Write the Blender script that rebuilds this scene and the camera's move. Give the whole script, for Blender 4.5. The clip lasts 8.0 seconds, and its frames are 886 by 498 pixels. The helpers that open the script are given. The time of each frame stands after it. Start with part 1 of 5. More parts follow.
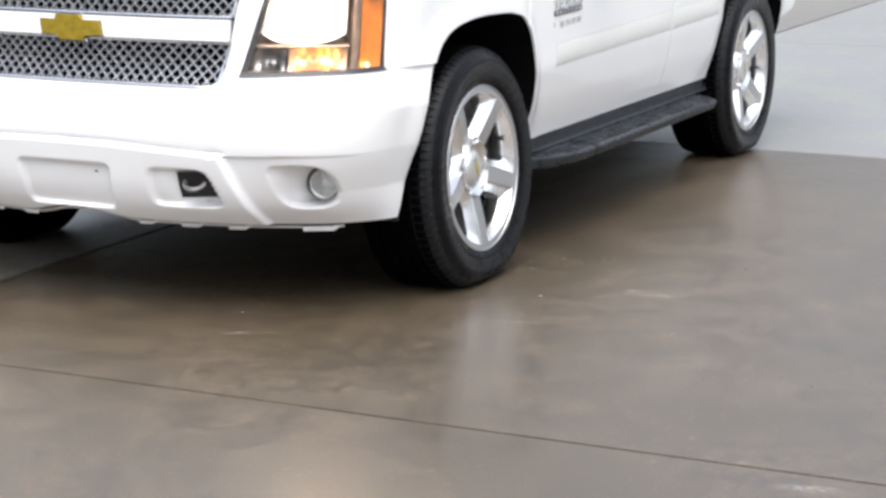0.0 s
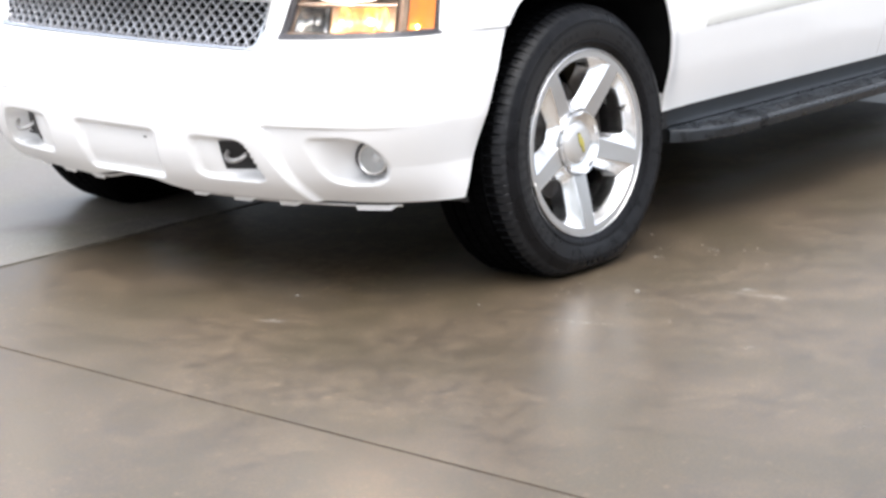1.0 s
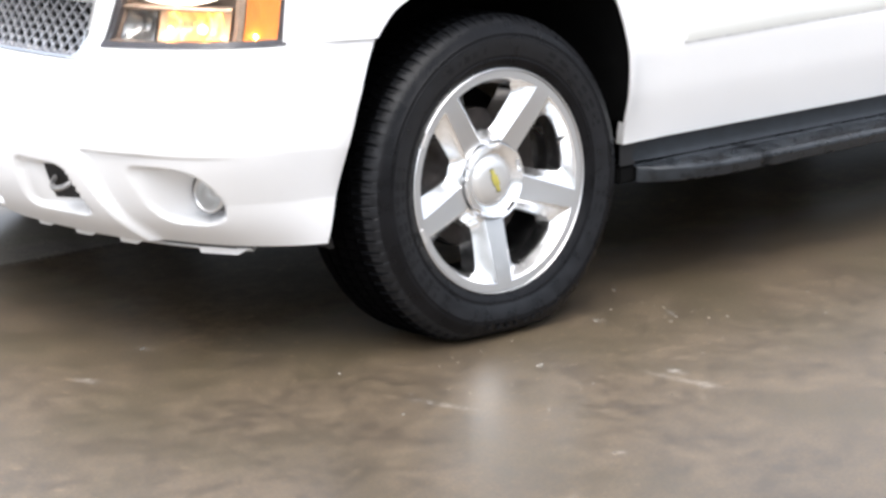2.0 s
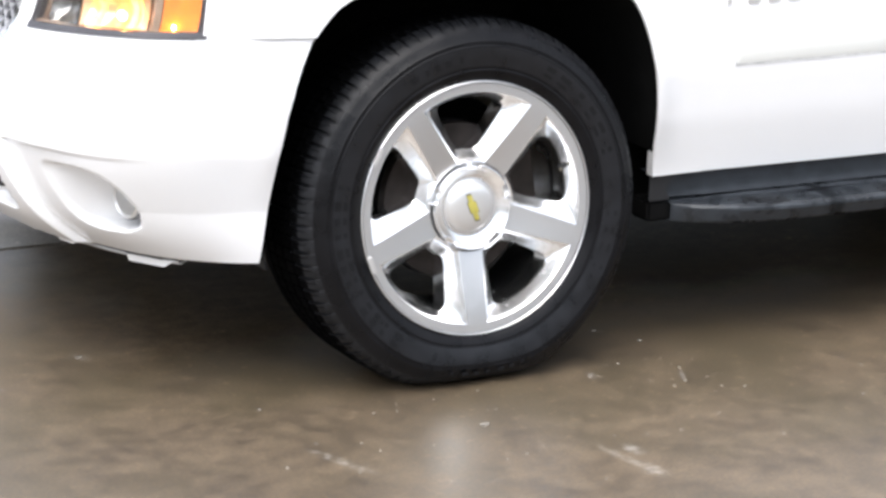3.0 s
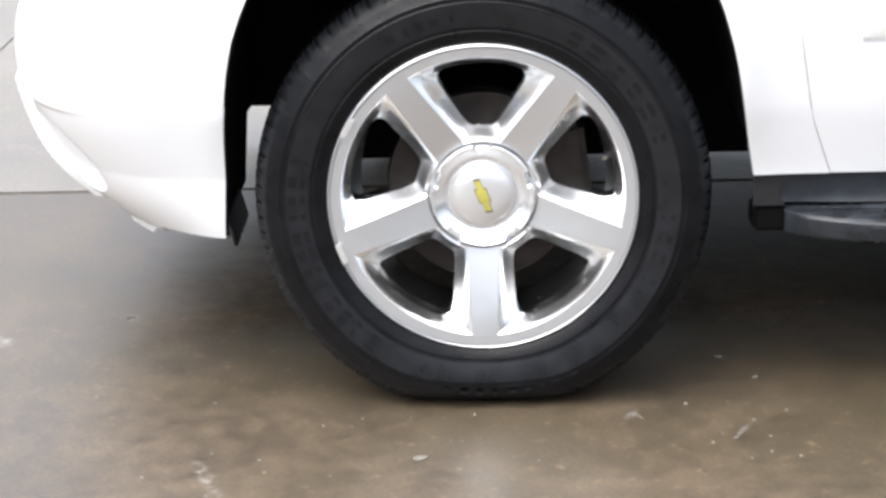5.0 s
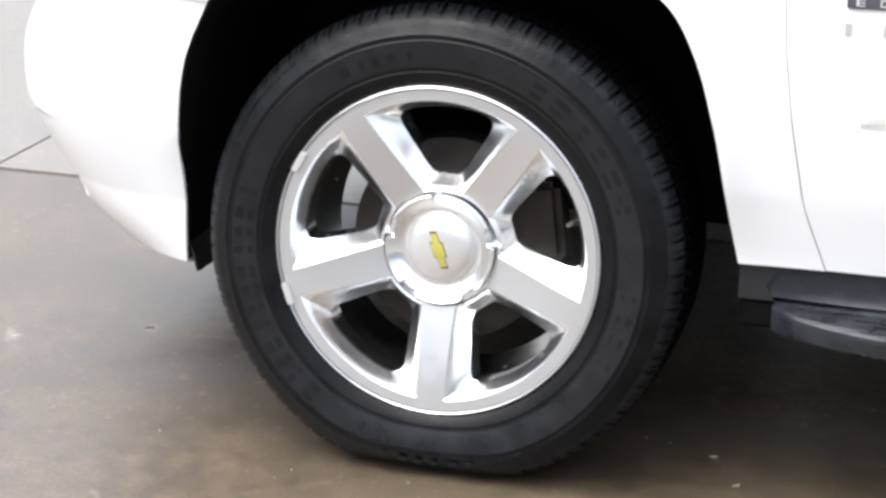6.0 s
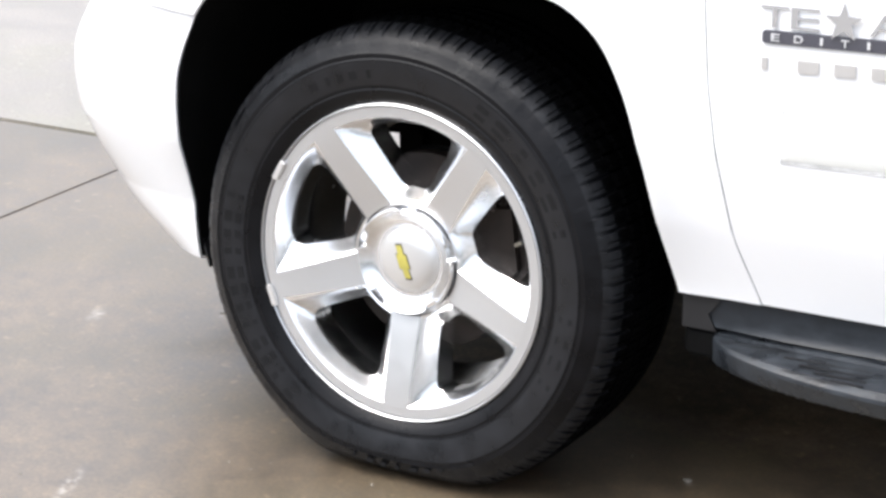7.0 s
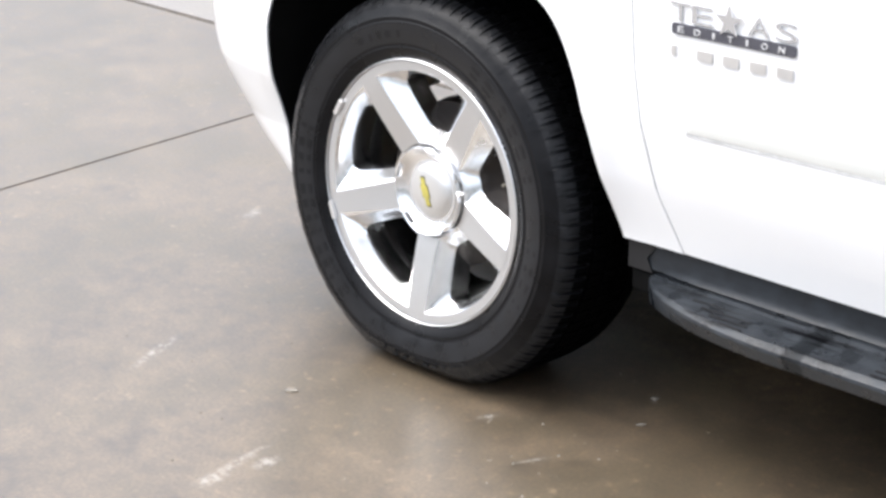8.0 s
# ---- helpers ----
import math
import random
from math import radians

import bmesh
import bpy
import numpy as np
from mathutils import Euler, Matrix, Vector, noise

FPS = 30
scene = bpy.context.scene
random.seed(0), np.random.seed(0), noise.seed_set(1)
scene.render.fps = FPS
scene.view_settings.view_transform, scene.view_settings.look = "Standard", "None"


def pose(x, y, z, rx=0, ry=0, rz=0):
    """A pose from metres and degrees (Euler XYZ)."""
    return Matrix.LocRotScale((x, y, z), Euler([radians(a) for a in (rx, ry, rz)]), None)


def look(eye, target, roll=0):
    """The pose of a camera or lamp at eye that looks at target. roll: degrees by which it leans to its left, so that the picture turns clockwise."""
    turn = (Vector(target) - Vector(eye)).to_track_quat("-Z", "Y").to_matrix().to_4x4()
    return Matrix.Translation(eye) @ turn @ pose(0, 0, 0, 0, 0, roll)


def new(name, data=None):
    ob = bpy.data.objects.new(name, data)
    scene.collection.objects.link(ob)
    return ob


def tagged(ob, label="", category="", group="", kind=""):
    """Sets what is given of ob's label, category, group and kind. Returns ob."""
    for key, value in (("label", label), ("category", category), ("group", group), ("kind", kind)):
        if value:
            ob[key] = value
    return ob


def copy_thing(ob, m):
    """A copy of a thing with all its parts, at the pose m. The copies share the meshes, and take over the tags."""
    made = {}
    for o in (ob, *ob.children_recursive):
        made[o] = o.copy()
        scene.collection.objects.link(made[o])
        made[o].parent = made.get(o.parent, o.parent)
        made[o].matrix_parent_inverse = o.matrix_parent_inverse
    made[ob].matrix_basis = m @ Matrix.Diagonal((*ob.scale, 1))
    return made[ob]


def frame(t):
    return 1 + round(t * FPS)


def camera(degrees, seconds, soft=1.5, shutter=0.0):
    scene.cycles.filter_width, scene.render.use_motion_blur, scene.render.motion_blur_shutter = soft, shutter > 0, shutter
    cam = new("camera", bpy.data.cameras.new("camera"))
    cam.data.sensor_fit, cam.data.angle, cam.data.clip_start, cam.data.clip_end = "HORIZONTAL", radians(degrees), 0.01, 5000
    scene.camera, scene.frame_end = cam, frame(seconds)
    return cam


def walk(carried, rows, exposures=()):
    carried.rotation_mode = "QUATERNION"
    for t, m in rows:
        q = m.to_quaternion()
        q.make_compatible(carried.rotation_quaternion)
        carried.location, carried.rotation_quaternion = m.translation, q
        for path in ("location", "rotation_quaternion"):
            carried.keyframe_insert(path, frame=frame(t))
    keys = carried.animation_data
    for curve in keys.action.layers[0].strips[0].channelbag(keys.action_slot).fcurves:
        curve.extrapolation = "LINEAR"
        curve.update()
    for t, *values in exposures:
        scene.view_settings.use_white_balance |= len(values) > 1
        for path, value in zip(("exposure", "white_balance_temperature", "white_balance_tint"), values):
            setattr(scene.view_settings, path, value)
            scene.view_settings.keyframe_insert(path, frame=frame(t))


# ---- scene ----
import collections

LENS = 24.21
cam = camera(LENS, 8.0, soft=3.0)
walk(cam, [
    (0, look((-6.0216, -2.7021, 1.4787), (-3.3663, -1.4460, 0.8691), 0.04)),
    (0.1, look((-5.7826, -2.7451, 1.4695), (-3.1651, -1.4296, 0.8227), 1.82)),
    (0.2, look((-5.6131, -2.8302, 1.4724), (-3.0639, -1.4174, 0.7614), -0.93)),
    (0.3, look((-5.5138, -2.8466, 1.4701), (-2.9869, -1.4050, 0.7377), -0.95)),
    (0.4, look((-5.3873, -2.9315, 1.4726), (-2.8984, -1.4344, 0.7215), -0.77)),
    (0.5, look((-5.3418, -3.0111, 1.4696), (-2.8800, -1.4634, 0.7319), -1.04)),
    (0.6, look((-5.2267, -3.0849, 1.4706), (-2.8171, -1.4487, 0.7516), -0.42)),
    (0.7, look((-5.0670, -3.1516, 1.4741), (-2.6974, -1.4472, 0.7811), 0.85)),
    (1, look((-4.7535, -3.3786, 1.4753), (-2.5043, -1.5224, 0.7715), -0.92)),
    (1.2, look((-4.4796, -3.4281, 1.4725), (-2.2782, -1.5162, 0.7667), 0.43)),
    (1.3, look((-4.3805, -3.4825, 1.4720), (-2.2009, -1.5491, 0.7569), -0.31)),
    (1.5, look((-4.1667, -3.5945, 1.4706), (-2.0278, -1.6254, 0.7305), -0.49)),
    (1.7, look((-3.7319, -3.5217, 1.4399), (-1.6771, -1.4728, 0.6785), -0.72)),
    (1.8, look((-3.4619, -3.4661, 1.4246), (-1.4640, -1.3552, 0.6812), -0.54)),
    (2, look((-3.2451, -3.5235, 1.3875), (-1.3353, -1.3230, 0.6732), -0.58)),
    (2.2, look((-3.0056, -3.5472, 1.3613), (-1.1775, -1.2685, 0.6788), -0.06)),
    (3.3, look((-1.7136, -3.6595, 1.4052), (-0.5160, -1.0286, 0.6026), 0.14)),
    (3.5, look((-1.4765, -3.6692, 1.4128), (-0.4057, -0.9871, 0.6006), -1.20)),
    (3.7, look((-1.2859, -3.6387, 1.3937), (-0.3344, -0.9143, 0.5739), -0.74)),
    (3.9, look((-1.0809, -3.6202, 1.4405), (-0.2848, -0.8490, 0.6120), 0.54)),
    (4, look((-0.9584, -3.6058, 1.4205), (-0.2656, -0.8019, 0.6093), -0.45)),
    (4.2, look((-0.7209, -3.5918, 1.3812), (-0.2006, -0.7570, 0.5486), -0.54)),
    (5.3, look((0.2112, -3.3140, 1.3606), (-0.0483, -0.4665, 0.4525), 0.09)),
    (5.5, look((0.3817, -3.2341, 1.3711), (-0.0254, -0.4045, 0.4612), 1.49)),
    (5.7, look((0.5613, -3.1453, 1.3700), (0.0351, -0.3314, 0.4729), 0.45)),
    (5.8, look((0.6478, -3.0886, 1.3723), (0.0508, -0.2886, 0.4757), 0.35)),
    (6, look((0.8338, -3.0155, 1.3777), (0.0838, -0.2562, 0.4702), 1.37)),
    (6.2, look((1.0060, -2.9269, 1.3826), (0.0943, -0.2269, 0.4449), 0.89)),
    (6.3, look((1.0586, -2.8883, 1.3891), (0.0800, -0.2183, 0.4333), 0.59)),
    (6.5, look((1.1941, -2.7741, 1.4001), (0.0745, -0.1784, 0.3957), 0.37)),
    (6.7, look((1.2718, -2.6738, 1.4196), (0.0826, -0.1046, 0.4270), 0.94)),
    (6.8, look((1.4297, -2.7111, 1.4618), (0.1687, -0.1720, 0.4806), 0.57)),
    (7, look((1.6417, -2.7329, 1.5016), (0.2404, -0.2666, 0.5251), -0.40)),
    (7.2, look((1.9286, -2.6786, 1.5045), (0.2916, -0.3678, 0.5141), -0.77)),
    (7.3, look((2.0179, -2.7055, 1.5286), (0.3407, -0.4294, 0.5253), -0.74)),
    (7.5, look((2.2467, -2.7573, 1.5856), (0.4605, -0.5880, 0.5351), -0.79)),
    (7.7, look((2.4346, -2.6871, 1.6538), (0.5385, -0.6234, 0.5833), -1.02)),
    (7.8, look((2.5428, -2.6321, 1.6939), (0.6113, -0.6230, 0.5836), -0.76)),
    (7.9, look((2.5704, -2.6967, 1.7260), (0.6551, -0.6908, 0.5824), -0.34)),
    (8, look((2.7115, -2.6844, 1.7600), (0.7532, -0.6943, 0.6623), -0.68)),
], exposures=[(0.0, 1.42), (0.5, 1.78), (1.0, 1.87), (3.3, 1.92), (5.3, 1.99), (7.0, 2.05), (8.0, 2.02)])

# ---- world, sun ----
SUN_AZ, SUN_EL = 236.0, 68.0
world = bpy.data.worlds.new("overcast_sky")
scene.world = world
world.use_nodes = True
wn = world.node_tree
bg = wn.nodes["Background"]
sky = wn.nodes.new("ShaderNodeTexSky")
sky.sky_type = "NISHITA"
sky.sun_disc = False
sky.sun_elevation = radians(SUN_EL)
sky.sun_rotation = radians(SUN_AZ)
sky.air_density, sky.dust_density, sky.ozone_density = 1.0, 3.0, 1.0
# cloud cover takes most of the colour out of the sky
hsv = wn.nodes.new("ShaderNodeHueSaturation")
hsv.inputs["Saturation"].default_value = 0.42
hsv.inputs["Value"].default_value = 1.0
wn.links.new(sky.outputs[0], hsv.inputs["Color"])
# an overcast sky is about three times as bright overhead as at the horizon
coords = wn.nodes.new("ShaderNodeTexCoord")
split = wn.nodes.new("ShaderNodeSeparateXYZ")
climb = wn.nodes.new("ShaderNodeValToRGB")
climb.color_ramp.elements[0].position, climb.color_ramp.elements[1].position = 0.0, 1.0
climb.color_ramp.elements[0].color, climb.color_ramp.elements[1].color = (0.03, 0.03, 0.03, 1), (1.0, 1.0, 1.0, 1)
for place_at, level in ((0.10, 0.16), (0.24, 0.62), (0.50, 0.86)):
    step_at = climb.color_ramp.elements.new(place_at)
    step_at.color = (level, level, level, 1)
shade = wn.nodes.new("ShaderNodeVectorMath")
shade.operation = "SCALE"
wn.links.new(coords.outputs["Generated"], split.inputs[0])
wn.links.new(split.outputs["Z"], climb.inputs["Fac"])
wn.links.new(hsv.outputs[0], shade.inputs[0])
wn.links.new(climb.outputs[0], shade.inputs["Scale"])
wn.links.new(shade.outputs[0], bg.inputs[0])
bg.inputs[1].default_value = 0.15
sun_data = bpy.data.lights.new("sun", "SUN")
sun_data.energy, sun_data.angle, sun_data.color = 1.02, radians(70), (1.0, 0.985, 0.975)
sun = new("sun", sun_data)
sun.matrix_world = look((0, 0, 0), (-math.sin(radians(SUN_AZ)) * math.cos(radians(SUN_EL)), -math.cos(radians(SUN_AZ)) * math.cos(radians(SUN_EL)), -math.sin(radians(SUN_EL))))


# ---- materials ----
def material(name, color, rough=0.5, metal=0.0, coat=0.0, vary=0.0, scale=8.0, bump=0.0, bump_scale=60.0, emit=0.0, coat_rough=0.04, rough_vary=0.0, spec=0.5):
    m = bpy.data.materials.new(name)
    m.use_nodes = True
    nt = m.node_tree
    b = nt.nodes["Principled BSDF"]
    b.inputs["Base Color"].default_value = (*color, 1)
    b.inputs["Roughness"].default_value = rough
    b.inputs["Metallic"].default_value = metal
    b.inputs["Specular IOR Level"].default_value = spec
    b.inputs["Coat Weight"].default_value = coat
    b.inputs["Coat Roughness"].default_value = coat_rough
    if emit:
        b.inputs["Emission Color"].default_value = (*color, 1)
        b.inputs["Emission Strength"].default_value = emit
    tc = nt.nodes.new("ShaderNodeTexCoord")
    if vary or rough_vary:
        n = nt.nodes.new("ShaderNodeTexNoise")
        n.inputs["Scale"].default_value, n.inputs["Detail"].default_value = scale, 6
        nt.links.new(tc.outputs["Object"], n.inputs["Vector"])
        if vary:
            r = nt.nodes.new("ShaderNodeValToRGB")
            r.color_ramp.elements[0].position, r.color_ramp.elements[1].position = 0.3, 0.7
            r.color_ramp.elements[0].color = (*[c * (1 - vary) for c in color], 1)
            r.color_ramp.elements[1].color = (*[min(1, c * (1 + vary)) for c in color], 1)
            nt.links.new(n.outputs[0], r.inputs[0])
            nt.links.new(r.outputs[0], b.inputs["Base Color"])
        if rough_vary:
            q = nt.nodes.new("ShaderNodeMapRange")
            q.inputs["From Min"].default_value, q.inputs["From Max"].default_value = 0.3, 0.7
            q.inputs["To Min"].default_value, q.inputs["To Max"].default_value = max(0.02, rough - rough_vary), rough + rough_vary
            nt.links.new(n.outputs[0], q.inputs["Value"])
            nt.links.new(q.outputs[0], b.inputs["Roughness"])
    if bump:
        n2 = nt.nodes.new("ShaderNodeTexNoise")
        n2.inputs["Scale"].default_value, n2.inputs["Detail"].default_value = bump_scale, 5
        bp = nt.nodes.new("ShaderNodeBump")
        bp.inputs["Strength"].default_value, bp.inputs["Distance"].default_value = bump, 0.002
        nt.links.new(tc.outputs["Object"], n2.inputs["Vector"])
        nt.links.new(n2.outputs[0], bp.inputs["Height"])
        nt.links.new(bp.outputs[0], b.inputs["Normal"])
    return m


def glass_material(name, color, rough=0.02, ior=1.45):
    m = bpy.data.materials.new(name)
    m.use_nodes = True
    b = m.node_tree.nodes["Principled BSDF"]
    b.inputs["Base Color"].default_value = (*color, 1)
    b.inputs["Transmission Weight"].default_value = 1.0
    b.inputs["Roughness"].default_value = rough
    b.inputs["IOR"].default_value = ior
    return m


# worn pale streaks on the near slab: middle x, y, half length, half width, turn in degrees
SCUFFS = ((-0.461, -0.315, 0.095, 0.014, 110), (0.045, -0.525, 0.10, 0.013, 97), (0.060, -0.595, 0.05, 0.02, 92), (0.084, -0.488, 0.035, 0.02, 90), (-0.937, 0.365, 0.04, 0.02, 110), (-0.705, 0.49, 0.03, 0.018, 115),
          (0.252, -0.066, 0.03, 0.011, 70), (0.44, -0.14, 0.040, 0.006, 62), (-1.635, -1.545, 0.08, 0.03, 99), (-0.407, -0.786, 0.02, 0.01, -30), (-0.795, -1.32, 0.016, 0.008, -40), (0.44, 0.21, 0.02, 0.013, 130))


def concrete_material(name, dark, light, wet_lo, wet_hi, coat, scuffs=(), sheltered=None):
    """Wet worn concrete: broad stains, mottling, fine aggregate, pale streaks, a film of water that thins in patches."""
    m = bpy.data.materials.new(name)
    m.use_nodes = True
    nt = m.node_tree
    b = nt.nodes["Principled BSDF"]
    geo = nt.nodes.new("ShaderNodeNewGeometry")

    def noise_at(scale, detail, rough=0.55):
        n = nt.nodes.new("ShaderNodeTexNoise")
        n.inputs["Scale"].default_value, n.inputs["Detail"].default_value, n.inputs["Roughness"].default_value = scale, detail, rough
        nt.links.new(geo.outputs["Position"], n.inputs["Vector"])
        return n.outputs[0]

    def calc(op, a, c, d=None):
        n = nt.nodes.new("ShaderNodeMath")
        n.operation = op
        for k, v in enumerate((a, c, d)):
            if v is None:
                continue
            if isinstance(v, (int, float)):
                n.inputs[k].default_value = v
            else:
                nt.links.new(v, n.inputs[k])
        return n.outputs[0]

    def ranged(v, a, c, lo, hi, kind="SMOOTHSTEP"):
        n = nt.nodes.new("ShaderNodeMapRange")
        n.interpolation_type = kind
        n.inputs["From Min"].default_value, n.inputs["From Max"].default_value = a, c
        n.inputs["To Min"].default_value, n.inputs["To Max"].default_value = lo, hi
        nt.links.new(v, n.inputs["Value"])
        return n.outputs[0]

    def blend(f, a, c, kind="MIX"):
        n = nt.nodes.new("ShaderNodeMix")
        n.data_type, n.blend_type = "RGBA", kind
        for k, v in ((0, f), (6, a), (7, c)):
            if isinstance(v, (int, float)):
                n.inputs[k].default_value = v
            elif isinstance(v, tuple):
                n.inputs[k].default_value = (*v, 1)
            else:
                nt.links.new(v, n.inputs[k])
        return n.outputs[2]

    big, mid, small, fine = noise_at(0.8, 4), noise_at(7.0, 5, 0.6), noise_at(24.0, 5, 0.62), noise_at(120.0, 4, 0.7)
    tone = calc("ADD", calc("MULTIPLY_ADD", big, 0.24, calc("MULTIPLY", mid, 0.36)), calc("MULTIPLY", small, 0.40))
    ramp = nt.nodes.new("ShaderNodeValToRGB")
    ramp.color_ramp.elements[0].position, ramp.color_ramp.elements[1].position = 0.405, 0.595
    ramp.color_ramp.elements[0].color, ramp.color_ramp.elements[1].color = (*dark, 1), (*light, 1)
    nt.links.new(tone, ramp.inputs[0])
    # olive stains drift through the brown
    hue = ranged(noise_at(2.3, 4), 0.40, 0.66, 0.0, 0.55)
    olive = (dark[0] * 1.3, dark[1] * 1.42, dark[2] * 1.1)
    color = blend(hue, ramp.outputs[0], olive)
    grit = ranged(fine, 0.30, 0.72, 0.55, 1.60, "LINEAR")
    n = nt.nodes.new("ShaderNodeVectorMath")
    n.operation = "SCALE"
    nt.links.new(color, n.inputs[0])
    nt.links.new(grit, n.inputs["Scale"])
    color = n.outputs[0]
    # small worn spots, gathered in patches
    spots = calc("MULTIPLY", ranged(noise_at(36.0, 4, 0.5), 0.59, 0.75, 0.0, 1.0), ranged(noise_at(1.7, 3), 0.42, 0.65, 0.2, 0.9))
    color = blend(spots, color, tuple(c * 1.9 for c in light))
    pits = ranged(noise_at(70.0, 3, 0.5), 0.66, 0.74, 0.0, 0.55)
    color = blend(pits, color, tuple(c * 0.5 for c in dark))
    if scuffs:
        ragged = ranged(noise_at(55.0, 5, 0.65), 0.40, 0.62, 0.0, 1.0)
        total = None
        for x, y, half, w, turn in scuffs:
            q = nt.nodes.new("ShaderNodeMapping")
            q.vector_type = "TEXTURE"
            q.inputs["Location"].default_value = (x, y, 0)
            q.inputs["Rotation"].default_value = (0, 0, radians(turn))
            q.inputs["Scale"].default_value = (half, w, 1.0)
            nt.links.new(geo.outputs["Position"], q.inputs["Vector"])
            d = nt.nodes.new("ShaderNodeVectorMath")
            d.operation = "LENGTH"
            nt.links.new(q.outputs[0], d.inputs[0])
            k = ranged(d.outputs["Value"], 0.15, 1.25, 1.0, 0.0)
            total = k if total is None else calc("MAXIMUM", total, k)
        color = blend(calc("MULTIPLY", calc("MULTIPLY", total, ragged), 0.62), color, (0.33, 0.305, 0.27))
    nt.links.new(color, b.inputs["Base Color"])
    nt.links.new(ranged(tone, 0.36, 0.64, wet_lo, wet_hi, "LINEAR"), b.inputs["Coat Roughness"])
    b.inputs["Roughness"].default_value = 0.65
    b.inputs["Coat Weight"].default_value = coat
    b.inputs["Coat IOR"].default_value = 1.55
    if sheltered:
        # no rain reached this stretch, left matt; lower gloss also deepens the car's shade
        x0, x1, y0, y1 = sheltered
        xyz = nt.nodes.new("ShaderNodeSeparateXYZ")
        nt.links.new(geo.outputs["Position"], xyz.inputs[0])
        out_x = calc("SUBTRACT", calc("ABSOLUTE", calc("SUBTRACT", xyz.outputs["X"], (x0 + x1) / 2), 0), (x1 - x0) / 2)
        out_y = calc("SUBTRACT", calc("ABSOLUTE", calc("SUBTRACT", xyz.outputs["Y"], (y0 + y1) / 2), 0), (y1 - y0) / 2)
        away = calc("ADD", calc("MAXIMUM", out_x, out_y), calc("MULTIPLY_ADD", noise_at(3.0, 4), 0.24, -0.12))
        nt.links.new(ranged(away, -0.20, 0.12, 0.12 * coat, coat), b.inputs["Coat Weight"])
        nt.links.new(ranged(away, -0.20, 0.12, 0.15, 0.5), b.inputs["Specular IOR Level"])
    bp = nt.nodes.new("ShaderNodeBump")
    bp.inputs["Strength"].default_value, bp.inputs["Distance"].default_value = 0.30, 0.0015
    nt.links.new(calc("MULTIPLY_ADD", small, 0.6, calc("MULTIPLY", fine, 0.5)), bp.inputs["Height"])
    nt.links.new(bp.outputs[0], b.inputs["Normal"])
    return m


# the stretch under the car: x from, to, y from, to
SHELTERED = (-0.62, 3.95, 0.36, 1.80)
PAINT = material("white_car_paint", (0.87, 0.87, 0.87), 0.35, coat=1.0, vary=0.015, scale=3)
MOULDING = material("white_moulding", (0.77, 0.775, 0.74), 0.38, coat=0.8, vary=0.02, scale=5)
# grey of the shadow line painted round the side mouldings
SHADE_LINE = material("grey_shade_line", (0.56, 0.56, 0.55), 0.6, vary=0.2, scale=60)
CONCRETE = concrete_material("wet_concrete", (0.0355, 0.0238, 0.0130), (0.096, 0.068, 0.0395), 0.29, 0.40, 1.0, SCUFFS, SHELTERED)
# far slab: the sky's reflection in the wet is put into its pale colour
PALE = concrete_material("sky_sheen_concrete", (0.155, 0.152, 0.152), (0.20, 0.198, 0.198), 0.28, 0.46, 0.9)
BEYOND = concrete_material("light_concrete", (0.098, 0.083, 0.070), (0.160, 0.139, 0.118), 0.28, 0.45, 1.0, (), SHELTERED)
JOINT = material("joint_filler", (0.068, 0.052, 0.037), 0.7, coat=1.0, coat_rough=0.38, vary=0.4, scale=30)
GAP_DIRT = material("joint_dirt", (0.012, 0.010, 0.008), 0.8, vary=0.4, scale=30)
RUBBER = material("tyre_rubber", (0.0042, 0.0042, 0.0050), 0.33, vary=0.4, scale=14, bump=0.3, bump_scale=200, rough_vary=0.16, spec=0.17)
BAND = material("sidewall_band", (0.0060, 0.0064, 0.0080), 0.33, vary=0.35, scale=30, bump=0.2, bump_scale=200, rough_vary=0.1, spec=0.36)
LETTER = material("raised_bar_rubber", (0.0048, 0.0050, 0.0060), 0.40, vary=0.3, scale=40, spec=0.25)
# scuffed shoulder; the sky's sheen on it is put into the lighter colour
SHOULDER = material("scuffed_skylit_shoulder_rubber", (0.0080, 0.0085, 0.010), 0.46, vary=0.5, scale=55, bump=0.5, bump_scale=160, spec=0.24)
POLISHED = material("polished_alloy", (0.92, 0.92, 0.92), 0.23, metal=1.0, rough_vary=0.05, scale=25)
MACHINED = material("machined_alloy", (0.63, 0.63, 0.63), 0.34, metal=0.88, rough_vary=0.05, scale=40, bump=0.05, bump_scale=200)
CHROME = material("chrome", (0.75, 0.76, 0.78), 0.08, metal=1.0)
SATIN = material("satin_silver_plastic", (0.68, 0.67, 0.655), 0.33, metal=0.7, coat=0.3, coat_rough=0.1)
GOLD = material("gold_emblem", (0.52, 0.46, 0.10), 0.3, metal=0.35, coat=0.6, vary=0.15, scale=60)
EMBLEM_GOLD = material("grille_gold", (0.50, 0.35, 0.035), 0.28, metal=0.7, coat=0.7, vary=0.2, scale=40)
WIRE = material("grille_wire", (0.60, 0.60, 0.62), 0.38, metal=0.9, vary=0.2, scale=40)
# same rubber, darkened in colour for the shade of the wheel well
SHADED_TREAD = material("tyre_tread", (0.0016, 0.0016, 0.0018), 0.7, vary=0.4, scale=30, spec=0.02)
PLASTIC = material("black_textured_plastic", (0.008, 0.008, 0.009), 0.55, vary=0.25, scale=20, bump=0.2, bump_scale=250)
LINER = material("wheel_well_felt", (0.003, 0.003, 0.003), 0.95, spec=0.1, vary=0.4, scale=12, bump=0.4, bump_scale=80)
